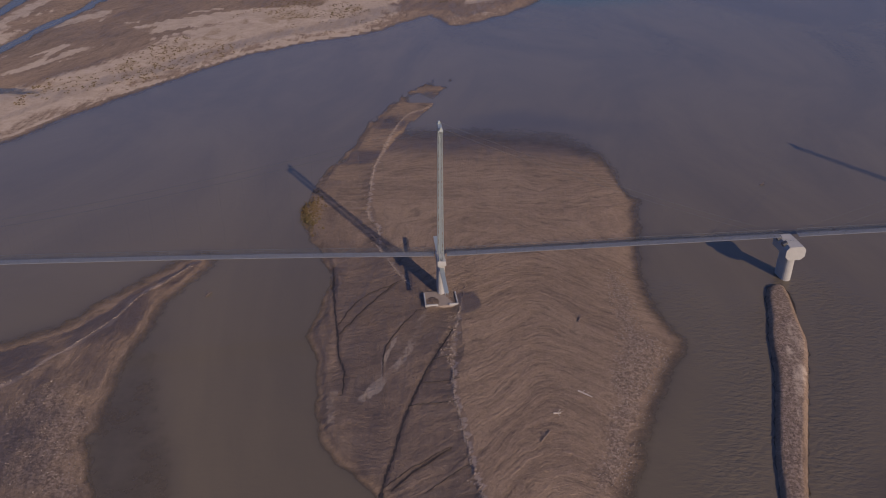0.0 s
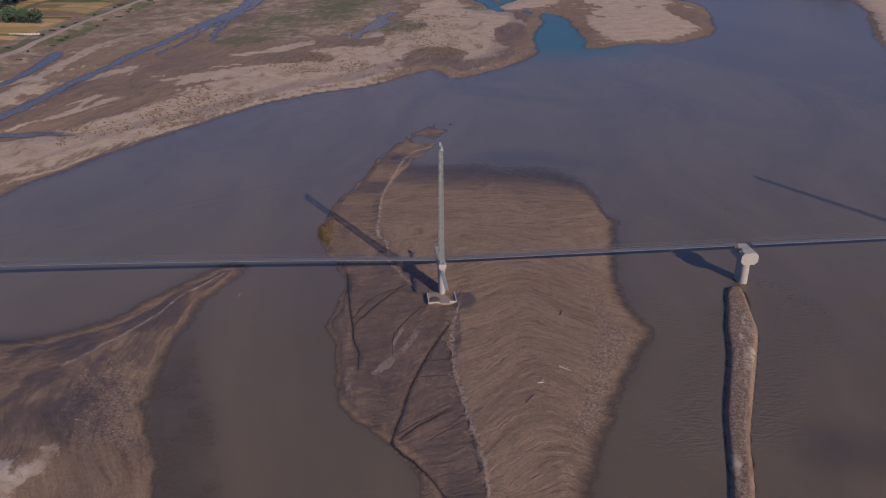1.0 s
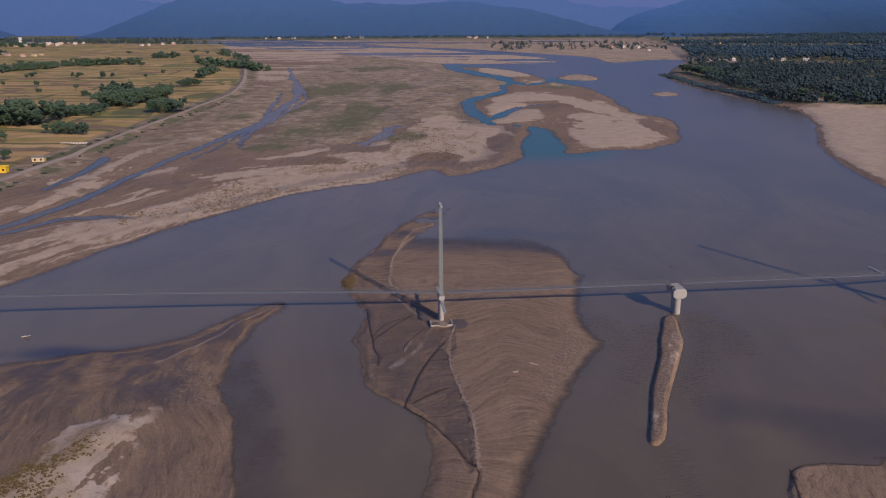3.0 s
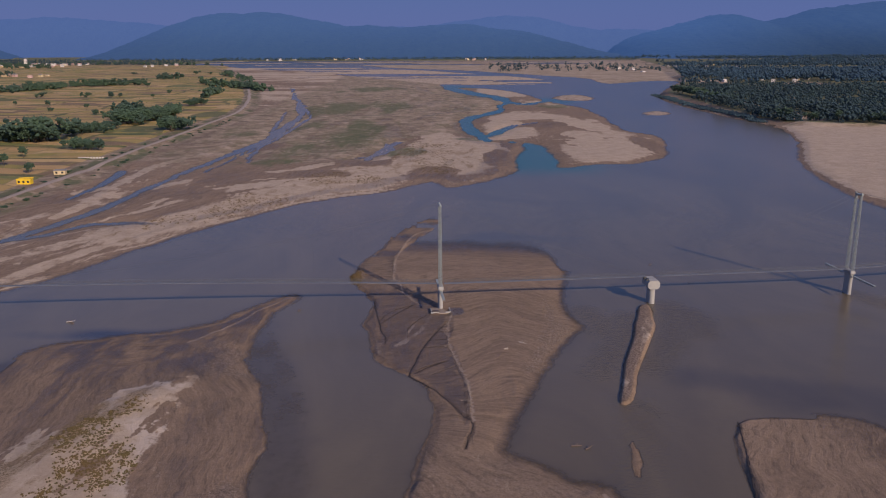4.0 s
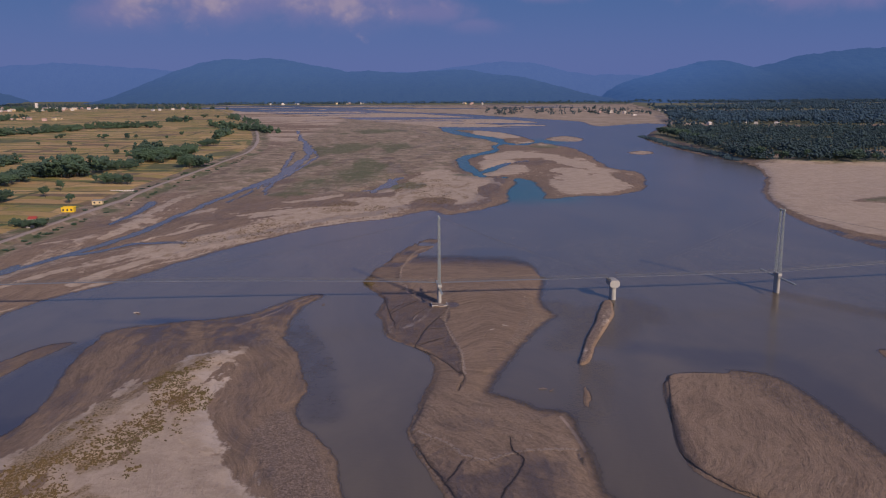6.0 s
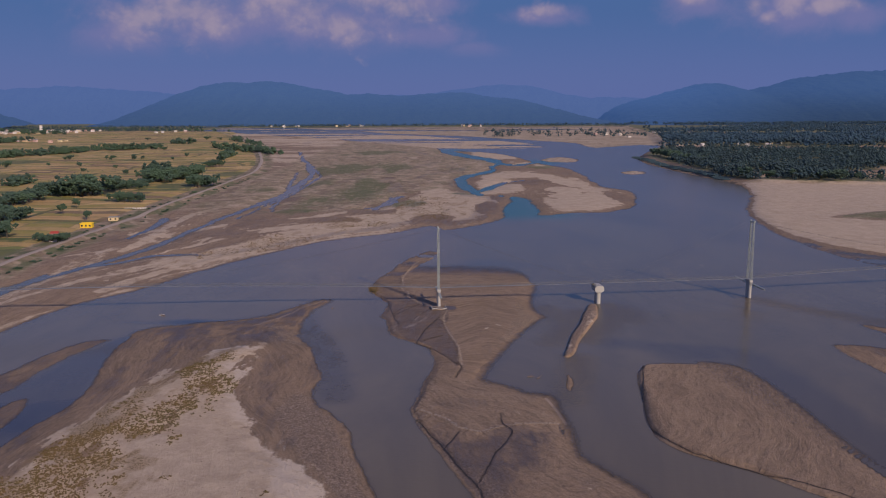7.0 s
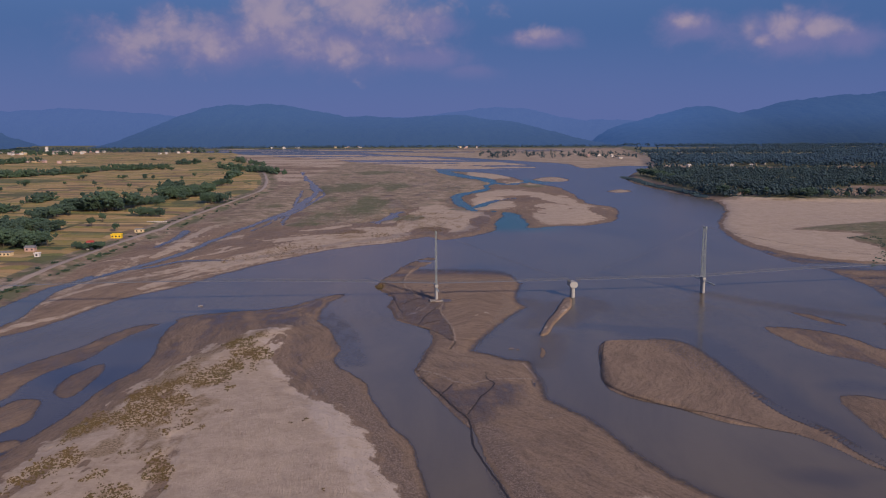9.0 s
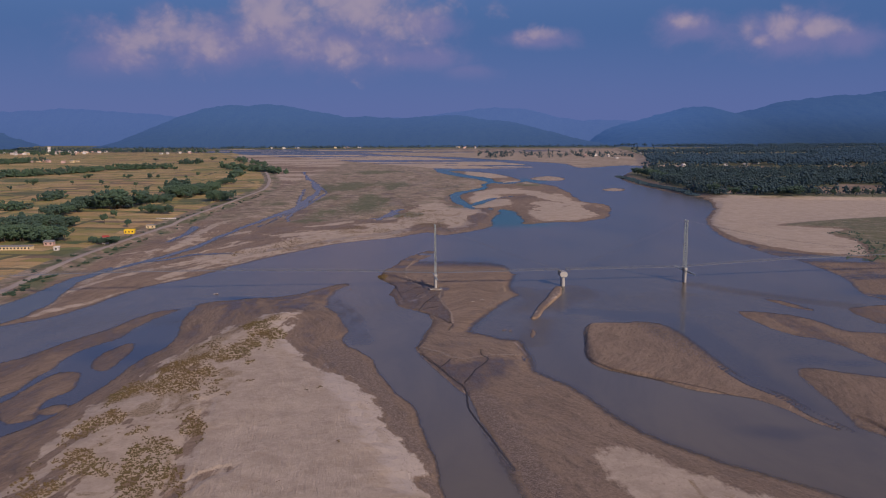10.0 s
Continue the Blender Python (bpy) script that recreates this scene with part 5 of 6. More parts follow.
def deck_z(x):
    """The walkway's gentle camber."""
    if x < 0:
        return 9.35 + 4.8 * (1 - ((x + 175) / 175) ** 2)
    if x > 148:
        return 9.35 + 4.8 * (1 - ((x - 323) / 175) ** 2)
    return 9.35


def thing(name, m, label, category, group="", kind=""):
    ob = new(name)
    ob.matrix_basis = m
    return tagged(ob, label, category, group, kind)


def tower(name, m, label, pad, boom=11.7):
    """A concrete pier carrying two tall lattice legs, with wind booms to both sides."""
    t = thing(name, m, label, "bridge tower", "towers of the footbridge")
    bm = bmesh.new()
    hull(bm, oblong(1.55, 4.0), -3.0, 7.7, 0.97)
    part("pier", bm, CONCRETE, t, "pale concrete pier with round ends")
    bm = bmesh.new()
    box(bm, (1.85, 4.7, 1.2), pose(0, 0, 8.3), 0.15)
    part("pier_head", bm, CONCRETE, t)
    for s in (-1, 1):
        leg = bmesh.new()
        corners = [(0.42 * a, s * 1.80 + 0.42 * b) for a, b in ((-1, -1), (1, -1), (1, 1), (-1, 1))]
        tops = [(0.24 * a, s * 1.50 + 0.24 * b) for a, b in ((-1, -1), (1, -1), (1, 1), (-1, 1))]

        def node(i, z):
            f = (z - 8.8) / 27.9
            return (corners[i][0] * (1 - f) + tops[i][0] * f, corners[i][1] * (1 - f) + tops[i][1] * f, z)

        panels = np.linspace(8.8, 36.7, 21)
        for i in range(4):
            bar_between(leg, node(i, 8.8), node(i, 36.7), 0.16)
        for k, (z0, z1) in enumerate(zip(panels[:-1], panels[1:])):
            for i in range(4):
                j = (i + 1) % 4
                bar_between(leg, node(i, z1), node(j, z1), 0.13)
                bar_between(leg, node(i, z0) if k % 2 else node(j, z0), node(j, z1) if k % 2 else node(i, z1), 0.11)
        part("lattice_leg", leg, STEEL, t, "galvanised lattice leg")
    levels = np.linspace(9.1, 36.4, 11)
    for z0, z1 in zip(levels[:-1], levels[1:]):
        bm = bmesh.new()
        a, c = 1.38 - 0.2 * (z0 - 8.8) / 27.9, 1.38 - 0.2 * (z1 - 8.8) / 27.9
        bar_between(bm, (0, -c, z1), (0, c, z1), 0.20)
        bar_between(bm, (0, -a, z0), (0, c, z1), 0.09)
        bar_between(bm, (0, a, z0), (0, -c, z1), 0.09)
        part("cross_brace", bm, STEEL, t)
    bm = bmesh.new()
    box(bm, (0.8, 4.2, 0.5), pose(0, 0, 36.8), 0.08)
    part("saddle_beam", bm, STEEL, t)
    for s in (-1, 1):
        bm = bmesh.new()
        box(bm, (0.5, 0.5, 0.6), pose(0, s * 1.75, 37.2), 0.1)
        part("cable_saddle", bm, STEEL, t)
        bm = bmesh.new()
        for a in (-0.3, 0.3):
            for b in (-0.3, 0.3):
                bar_between(bm, (a, s * 2.3, 7.0 + b), (a * 0.8, s * boom, 7.0 + b * 0.6), 0.16)
        for k in range(10):
            y0, y1 = s * (2.3 + (boom - 2.3) / 10 * k), s * (2.3 + (boom - 2.3) / 10 * (k + 1))
            for a in (-0.29, 0.29):
                bar_between(bm, (a, y0, 6.72), (a, y1, 7.22), 0.11)
        box(bm, (0.8, boom - 2.2, 0.08), pose(0, s * (boom + 2.3) / 2, 7.33))
        part("wind_boom", bm, STEEL, t, "pale steel boom for the wind cables")
    if pad:
        bm = bmesh.new()
        box(bm, (6.8, 5.8, 1.3), pose(-0.4, -3.4, 0.2), 0.12)
        part("footing", bm, STAINED_CONCRETE, t, "square concrete footing half buried in silt")
        for w in ((-3.65, -3.9, 0.3, 4.7), (2.85, -3.9, 0.3, 4.7), (-2.3, -6.15, 2.3, 0.3), (1.9, -6.15, 1.5, 0.3)):
            bm = bmesh.new()
            box(bm, (w[2], w[3], 0.5), pose(w[0], w[1], 1.0), 0.05)
            part("curb", bm, CONCRETE, t)
    return t


tower("bridge_tower", pose(-0.5, on_axis(-0.5), 0, 0, 0, AXIS), "tall galvanised lattice tower on a pier on the silt island", True)
tower("bridge_tower", pose(148.5, on_axis(148.5), 0, 0, 0, AXIS), "tall galvanised lattice tower on a concrete pier in the river", False, 14.8)

anchor = thing("anchor_pier", pose(74.0, on_axis(74.0) - 1.2, 0, 0, 0, AXIS), "white concrete anchor pier with a wide angular head", "bridge pier")
bm = bmesh.new()
hull(bm, oblong(2.2, 4.6, 10), -3.0, 6.4, 0.97)
part("shaft", bm, CONCRETE, anchor)
bm = bmesh.new()
profile = [(-1.3, 5.6), (1.3, 5.6), (2.15, 6.4), (2.15, 7.9), (1.5, 8.7), (-1.5, 8.7), (-2.15, 7.9), (-2.15, 6.4)]
rings = [[bm.verts.new((x, y, z)) for x, z in profile] for y in (-3.0, 3.0)]
for i in range(8):
    bm.faces.new((rings[0][i], rings[0][(i + 1) % 8], rings[1][(i + 1) % 8], rings[1][i]))
bm.faces.new(rings[0][::-1])
bm.faces.new(rings[1])
bmesh.ops.recalc_face_normals(bm, faces=bm.faces)
part("head", bm, CONCRETE, anchor, "white angular concrete head")
for s in (-1, 1):
    bm = bmesh.new()
    box(bm, (1.1, 1.0, 0.8), pose(-1.75, 0.3 + s * 1.3, 8.6, 0, -30), 0.08)
    part("cable_anchor", bm, CABLE, anchor, "dark steel cable anchorage")


def beam_along(bm, xs, offset, rise, wide, tall):
    """A beam that follows the walkway beside its middle line."""
    prev = None
    for x in xs:
        base = Vector((x - 0.105 * offset, on_axis(x) + offset, deck_z(x) + rise))
        ring = [bm.verts.new(base + Vector((0, a * wide / 2, b * tall / 2))) for a, b in ((-1, -1), (1, -1), (1, 1), (-1, 1))]
        if prev:
            for i in range(4):
                bm.faces.new((prev[i], prev[(i + 1) % 4], ring[(i + 1) % 4], ring[i]))
        else:
            bm.faces.new(ring[::-1])
        prev = ring
    bm.faces.new(prev)


spans = ((-262.0, -1.8, "long span of a narrow grey suspended footbridge over the river"), (0.8, 72.0, "side span of a narrow grey suspended footbridge"),
         (76.0, 147.2, "side span of a narrow grey suspended footbridge"), (149.8, 420.0, "long span of a narrow grey suspended footbridge over the river"))
for x0, x1, words in spans:
    deck = thing("footbridge_span", Matrix(), words, "footbridge", "spans of the footbridge")
    xs = np.linspace(x0, x1, max(3, int((x1 - x0) / 6)))
    bm = bmesh.new()
    beam_along(bm, xs, 0.0, 0.0, 1.6, 0.10)
    part("walkway", bm, DECK_STEEL, deck, "grey steel deck plates")
    for s in (-0.82, 0.82):
        bm = bmesh.new()
        beam_along(bm, xs, s, 1.1, 0.05, 0.05)
        for wire in (0.2, 0.4, 0.6, 0.8):
            beam_along(bm, xs, s, wire, 0.022, 0.022)
        for x in np.arange(x0, x1, 2.0):
            bar_between(bm, (x - 0.105 * s, on_axis(x) + s, deck_z(x)), (x - 0.105 * s, on_axis(x) + s, deck_z(x) + 1.1), 0.05)
        part("railing", bm, RAIL_STEEL, deck, "thin steel railing")


def main_cable(x):
    """The height of the main cables."""
    if x < -0.5:
        f = (x + 0.5 + 175) / 175
        return 15.2 + 22.1 * f * f
    if x > 148.5:
        f = (x - 148.5 - 175) / 175
        return 15.2 + 22.1 * f * f
    f = abs(x - 74) / 74.5
    return 8.9 + 28.4 * (0.82 * f + 0.18 * f * f)


bm = bmesh.new()
bar_between(bm, (0, 0, 0), (0, 0, 1), 0.012, 3)
ROD = bpy.data.meshes.new("hanger")
bm.to_mesh(ROD)
bm.free()
ROD.materials.append(CABLE)
for x0, x1, kind in ((-262.0, -0.5, "main"), (-0.5, 74.0, "back"), (74.0, 148.5, "back"), (148.5, 420.0, "main")):
    for s in (-1, 1):
        run = thing("suspension_cable", Matrix(), "thin steel suspension cable with fine hangers down to the walkway", "cable", "suspension cables")
        bm = bmesh.new()
        xs = np.linspace(x0, x1, 40)
        pts = [(x - 0.18 * s, on_axis(x) + 1.75 * s, min(main_cable(x), 37.3)) for x in xs]
        for a, b in zip(pts[:-1], pts[1:]):
            bar_between(bm, a, b, 0.05)
        part("cable", bm, CABLE, run)
        for x in np.arange(x0 + 3, x1 - 1, 4.5):
            top, foot = Vector((x - 0.18 * s, on_axis(x) + 1.75 * s, main_cable(x))), Vector((x - 0.07 * s, on_axis(x) + 0.72 * s, deck_z(x)))
            if top.z - foot.z > 0.5:
                rod = new("hanger", ROD)
                rod.parent = run
                rod.matrix_basis = Matrix.Translation(foot) @ (top - foot).to_track_quat("Z", "Y").to_matrix().to_4x4() @ Matrix.Diagonal((1, 1, (top - foot).length, 1))

# ---- far hills ----
def hills(name, profile, y_foot, y_crest, mat, label, seed):
    """A wooded ridge whose crest follows a few heights, rising from its foot in spurs and hollows."""
    px = np.array([p[0] for p in profile], float)
    pz = np.array([p[1] for p in profile], float)
    xs, ts = np.linspace(px[0], px[-1], 420), np.linspace(0, 1, 26)
    gx, gt = np.meshgrid(xs, ts)
    crest = sum(np.interp(gx + o, px, pz) for o in (-36, -18, 0, 18, 36)) / 5
    gy = y_foot + (y_crest - y_foot) * gt
    spur = rough(gx, gy, 420, 5, seed)
    fine = rough(gx, gy, 48, 3, seed + 9)
    gz = crest * np.sin(np.clip(gt, 0, 1) * math.pi / 2) ** 0.9 * (1 + 0.22 * spur * (1 - gt)) + 9.0 * fine * np.sqrt(gt) + 3.0 * (1 - gt) - 3.0
    return tagged(sheet(name, gx, gy, gz, {}, mat), label, "hills", kind="structure")


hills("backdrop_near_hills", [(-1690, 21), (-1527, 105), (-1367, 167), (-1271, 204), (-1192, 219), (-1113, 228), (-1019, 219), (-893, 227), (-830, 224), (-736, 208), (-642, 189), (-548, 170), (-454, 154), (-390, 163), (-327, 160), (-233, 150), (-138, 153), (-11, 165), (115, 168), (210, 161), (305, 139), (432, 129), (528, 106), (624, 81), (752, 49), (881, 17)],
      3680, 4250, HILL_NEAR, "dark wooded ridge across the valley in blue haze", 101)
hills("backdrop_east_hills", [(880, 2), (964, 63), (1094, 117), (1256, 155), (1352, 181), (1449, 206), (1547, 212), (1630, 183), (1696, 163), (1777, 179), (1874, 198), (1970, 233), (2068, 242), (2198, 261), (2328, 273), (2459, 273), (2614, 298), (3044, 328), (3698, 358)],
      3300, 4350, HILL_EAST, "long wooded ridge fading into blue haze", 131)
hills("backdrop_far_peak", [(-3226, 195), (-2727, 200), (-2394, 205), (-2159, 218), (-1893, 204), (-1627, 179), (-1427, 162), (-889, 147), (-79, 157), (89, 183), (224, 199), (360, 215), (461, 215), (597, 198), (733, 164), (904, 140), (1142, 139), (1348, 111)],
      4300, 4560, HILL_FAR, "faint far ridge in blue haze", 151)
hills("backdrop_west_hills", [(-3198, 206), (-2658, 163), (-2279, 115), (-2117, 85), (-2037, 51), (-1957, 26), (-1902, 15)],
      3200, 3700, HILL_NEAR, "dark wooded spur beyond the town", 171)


# ---- trees ----
def raw_ico():
    bm = bmesh.new()
    bmesh.ops.create_icosphere(bm, subdivisions=1, radius=1.0)
    v = np.array([p.co[:] for p in bm.verts])
    f = np.array([[p.index for p in q.verts] for q in bm.faces])
    bm.free()
    return v, f


ICO_V, ICO_F = raw_ico()
rng = np.random.default_rng(7)


def joined(name, verts, faces, mat):
    me = bpy.data.meshes.new(name)
    me.from_pydata([tuple(v) for v in verts], [], [tuple(int(i) for i in f) for f in faces])
    me.materials.append(mat)
    me.update()
    return me


OCTA_V = np.array([(1, 0, 0), (0, 1, 0), (-1, 0, 0), (0, -1, 0), (0, 0, 1), (0, 0, -1)], float)
OCTA_F = np.array([(0, 1, 4), (1, 2, 4), (2, 3, 4), (3, 0, 4), (1, 0, 5), (2, 1, 5), (3, 2, 5), (0, 3, 5)])


def tufts(centres, sizes):
    """Small eight-sided clumps, each turned its own way."""
    k = len(centres)
    a = rng.uniform(0, 2 * math.pi, k)
    base = OCTA_V[None] * (1 + 0.45 * rng.uniform(-1, 1, (k, 6, 1))) * np.asarray(sizes)[:, None, None]
    v = np.stack([base[..., 0] * np.cos(a)[:, None] - base[..., 1] * np.sin(a)[:, None], base[..., 0] * np.sin(a)[:, None] + base[..., 1] * np.cos(a)[:, None], base[..., 2] * 0.85], -1)
    v = v + np.asarray(centres)[:, None, :]
    return v.reshape(-1, 3), (OCTA_F[None] + 6 * np.arange(k)[:, None, None]).reshape(-1, 3)


def clumps(centres, sizes):
    """Ragged leaf clumps at some places."""
    k = len(centres)
    v = ICO_V[None] * (1 + 0.35 * rng.uniform(-1, 1, (k, 12, 1))) * np.asarray(sizes)[:, None, None] * np.array([1, 1, 0.8])
    v = v + np.asarray(centres)[:, None, :]
    f = ICO_F[None] + 12 * np.arange(k)[:, None, None]
    return v.reshape(-1, 3), f.reshape(-1, 3)


def crown_mesh(height, spread, seed):
    """Leaf clumps massed on the limbs, with loose sprays standing out of them."""
    local = np.random.default_rng(seed)
    lobes = [(local.normal(0, 0.28, 2) * spread, local.uniform(0.45, 0.85) * height) for _ in range(7)]
    centres, sizes = [], []
    for (off, z) in lobes:
        for _ in range(26):
            d = local.normal(0, 1, 3)
            d = d / np.linalg.norm(d) * local.uniform(0.3, 1.0) * spread * 0.34
            centres.append((off[0] + d[0], off[1] + d[1], z + d[2] * 0.8))
            sizes.append(local.uniform(0.06, 0.12) * spread)
    v, f = tufts(centres, sizes)
    tri_v, tri_f = [], []
    for _ in range(160):
        c = np.array(centres[local.integers(len(centres))]) + local.normal(0, 0.10, 3) * spread
        a, b = local.normal(0, 1, 3), local.normal(0, 1, 3)
        s = 0.06 * spread
        i = len(v) + len(tri_v)
        tri_v += [c, c + s * a / np.linalg.norm(a), c + s * b / np.linalg.norm(b)]
        tri_f.append((i, i + 1, i + 2))
    return joined("crown", np.vstack([v, tri_v]), list(f) + tri_f, LEAF)


def trunk_mesh(height, spread, seed):
    local = random.Random(seed)
    bm = bmesh.new()
    bmesh.ops.create_cone(bm, segments=7, radius1=0.028 * height, radius2=0.012 * height, depth=0.62 * height, matrix=Matrix.Translation((0, 0, 0.29 * height)))
    for k in range(5):
        a = k * 1.26 + local.uniform(-0.3, 0.3)
        z = local.uniform(0.28, 0.5) * height
        tip = (math.cos(a) * 0.36 * spread, math.sin(a) * 0.36 * spread, z + 0.25 * height)
        bar_between(bm, (0, 0, z), tip, 0.02 * height, 5)
    me = bpy.data.meshes.new("trunk")
    bm.to_mesh(me)
    bm.free()
    me.materials.append(BARK)
    return me


KINDS = [(trunk_mesh(h, s, i), crown_mesh(h, s, i)) for i, (h, s) in enumerate(((10, 9), (10, 7.5), (10, 6), (10, 11), (10, 4.6)))]


def tree(x, y, height, words, group, kind=None):
    k = rng.integers(4) if kind is None else kind
    t = thing("tree", pose(x, y, height_at(x, y) - 0.15, 0, 0, rng.uniform(0, 360)) @ Matrix.Scale(height / 10, 4), words, "tree", group)
    for name, me in zip(("trunk", "crown"), KINDS[k]):
        new(name, me).parent = t
    return t


def grove(groves):
    for x0, y0, x1, y1, spread, count, tall in groves:
        for k in range(count):
            f = (k + rng.uniform(0, 1)) / count
            yield x0 + (x1 - x0) * f + rng.normal(0, spread * 0.25), y0 + (y1 - y0) * f + rng.normal(0, spread * 0.5), tall * rng.uniform(0.7, 1.15)


for x, y, tall in list(grove(GROVES_NEAR)) + list(grove(GROVES_NEAR)):
    tree(x, y, tall, "dense dark green broadleaf tree in a grove among paddies", "trees of the field groves")


def canopy(name, places, mat, label, per_tree=8, loose=0.2, low=0.15, big=1.0):
    """Far trees that run together, as ragged clumps on short stems."""
    cs, ss = [], []
    for x, y, tall in places:
        z = height_at(x, y)
        for k in range(per_tree):
            up = rng.uniform(low, 0.92)
            cs.append((x + rng.normal(0, loose * tall), y + rng.normal(0, loose * tall), z + tall * up))
            ss.append(tall * big * rng.uniform(0.11, 0.21) * (1.15 - 0.4 * up))
    v, f = tufts(cs, ss)
    me = bpy.data.meshes.new(name)
    me.vertices.add(len(v))
    me.vertices.foreach_set("co", v.astype(np.float32).ravel())
    me.loops.add(f.size)
    me.loops.foreach_set("vertex_index", f.astype(np.int32).ravel())
    me.polygons.add(len(f))
    me.polygons.foreach_set("loop_start", np.arange(0, f.size, 3, dtype=np.int32))
    me.polygons.foreach_set("use_smooth", np.ones(len(f), bool))
    me.update(calc_edges=True)
    me.materials.append(mat)
    return tagged(new(name, me), label, "trees", kind="stuff")


far_rows = list(grove(GROVES_FAR)) + list(grove(GROVES_FAR))
canopy("far_hedgerows", far_rows, LEAF, "dark green trees in distant hedgerows between fields", 18, 0.22, 0.15, 1.25)
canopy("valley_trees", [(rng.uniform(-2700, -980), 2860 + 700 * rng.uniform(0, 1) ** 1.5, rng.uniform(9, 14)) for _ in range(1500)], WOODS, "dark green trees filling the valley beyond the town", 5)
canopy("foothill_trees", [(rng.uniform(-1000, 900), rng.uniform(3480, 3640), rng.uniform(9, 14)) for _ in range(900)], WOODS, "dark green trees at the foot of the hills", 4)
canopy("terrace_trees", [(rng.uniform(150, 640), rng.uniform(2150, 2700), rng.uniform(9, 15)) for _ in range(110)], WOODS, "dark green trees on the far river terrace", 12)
for x, y in LONE_TREES:
    tree(x, y, rng.uniform(6, 11), "lone dark green tree standing in stubble fields", "lone field trees")

# bushes along the embankment
for k in range(64):
    y = 130 + 700 * (k / 64) ** 1.25 + rng.uniform(-4, 4)
    x = -251 + (rng.uniform(6, 15) if rng.uniform() < 0.7 else -rng.uniform(6, 12))
    b = thing("bush", pose(x, y, height_at(x, y) - 0.3, 0, 0, rng.uniform(0, 360)) @ Matrix.Diagonal((rng.uniform(0.25, 0.5), rng.uniform(0.25, 0.5), rng.uniform(0.16, 0.28), 1)),
              "low green bush on the grassy embankment slope", "bush", "bushes along the embankment")
    me = KINDS[rng.integers(4)][1]
    leaves = new("foliage", me)
    leaves.parent = b
    leaves.location = (0, 0, -3.2)

# the wood on the far bank: a front rank of single trees, then a closed canopy
wood_line = soft(FOREST)
for k in range(46):
    f = k / 46
    x, y = (372 + 30 * f * 8 * 0.1, 1180 - 420 * f) if f < 0.5 else (366 + 500 * (f - 0.5) * 2, float(np.interp(366 + 1000 * (f - 0.5), [366, 392, 453, 561, 866], [752, 730, 700, 678, 666])))
    tree(x + rng.uniform(4, 16), y + rng.uniform(0, 14), rng.uniform(9, 15), "dark green tree at the edge of riverside woodland", "trees at the wood's edge")


def inside(x, y, line):
    _, hit = from_line(np.asarray(x, float), np.asarray(y, float), line, 5.0, True)
    return hit


def cleared(x, y):
    out = np.zeros(len(x), bool)
    for cx, cy, rx, ry in CLEARINGS:
        out |= np.hypot((x - cx) / rx, (y - cy) / ry) < 1
    return out


az, far = rng.uniform(0.10, 0.62, 30000), np.exp(rng.uniform(math.log(1020), math.log(4000), 30000))
fx, fy = far * np.tan(az), far - 311.0
keep = inside(fx, fy, wood_line) & (rough(fx * 0.30, fy, 240, 4, 201) < 0.16) & ~cleared(fx, fy)
fx, fy, far = fx[keep][:9500], fy[keep][:9500], far[keep][:9500]
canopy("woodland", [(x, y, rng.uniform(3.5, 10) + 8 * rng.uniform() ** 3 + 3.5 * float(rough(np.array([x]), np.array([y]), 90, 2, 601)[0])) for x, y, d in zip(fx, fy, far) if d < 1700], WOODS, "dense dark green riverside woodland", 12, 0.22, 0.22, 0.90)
canopy("far_woodland", [(x, y, rng.uniform(13, 18)) for x, y, d in zip(fx, fy, far) if d >= 1700], HAZED_FAR_WOODS, "dark woodland reaching to the hills", 5, 0.30, 0.4, 1.25)


# ---- scrub on the dune ----
def scatter(name, places, size, mat, label, category):
    """Many small tufts, too many to count."""
    cs, ss = [], []
    h, _, _ = land(places[:, 0].copy(), places[:, 1].copy())
    for (x, y), z in zip(places, h):
        for _ in range(3):
            s = size * rng.uniform(0.4, 1.0)
            cs.append((x + rng.normal(0, size * 0.9), y + rng.normal(0, size * 0.9), z + 0.25 * s))
            ss.append(s)
    v, f = tufts(cs, ss)
    return tagged(new(name, joined(name, v, f, mat)), label, category, kind="stuff")


px, py = rng.uniform(-125, -10, 40000), rng.uniform(-150, 90, 40000)
thick = np.full(len(px), -1.0)
for cx, cy, r in SCRUB_CLUMPS:
    thick = np.maximum(thick, 1.3 - np.hypot((px - cx) / r, (py - cy) / (1.5 * r)))
streaky = rough(px + 0.3 * py, py * 0.35, 6, 4, 211)
good = inside(px, py, soft(DUNE)) & (0.9 * streaky + 0.55 * thick + 0.85 * inside(px, py, soft(SCRUBBY)) > 0.40 + 0.6 * rng.uniform(0, 1, len(px)))
scatter("dune_scrub", np.stack([px[good], py[good]], -1)[:9000], 0.33, DRY_GRASS, "brown and olive scrub tufts on the pale dune", "scrub")
px, py = rng.uniform(-150, 10, 9000), rng.uniform(260, 600, 9000)
good = inside(px, py, soft(SANDY_W)) & (rough(px, py, 24, 3, 221) > 0.12)
scatter("shore_scrub", np.stack([px[good], py[good]], -1)[:1500], 0.34, DRY_GRASS, "brown scrub tufts on the sandy river shore", "scrub")
px, py = rng.normal(-34, 1.8, 260), rng.normal(180, 6, 260)
scatter("reeds", np.stack([px, py], -1), 0.32, DRY_GRASS, "yellow-brown dry reeds at the island's edge", "reeds")
px, py = rng.uniform(280, 420, 5000), rng.uniform(180, 380, 5000)
good = inside(px, py, soft(BRUSH))
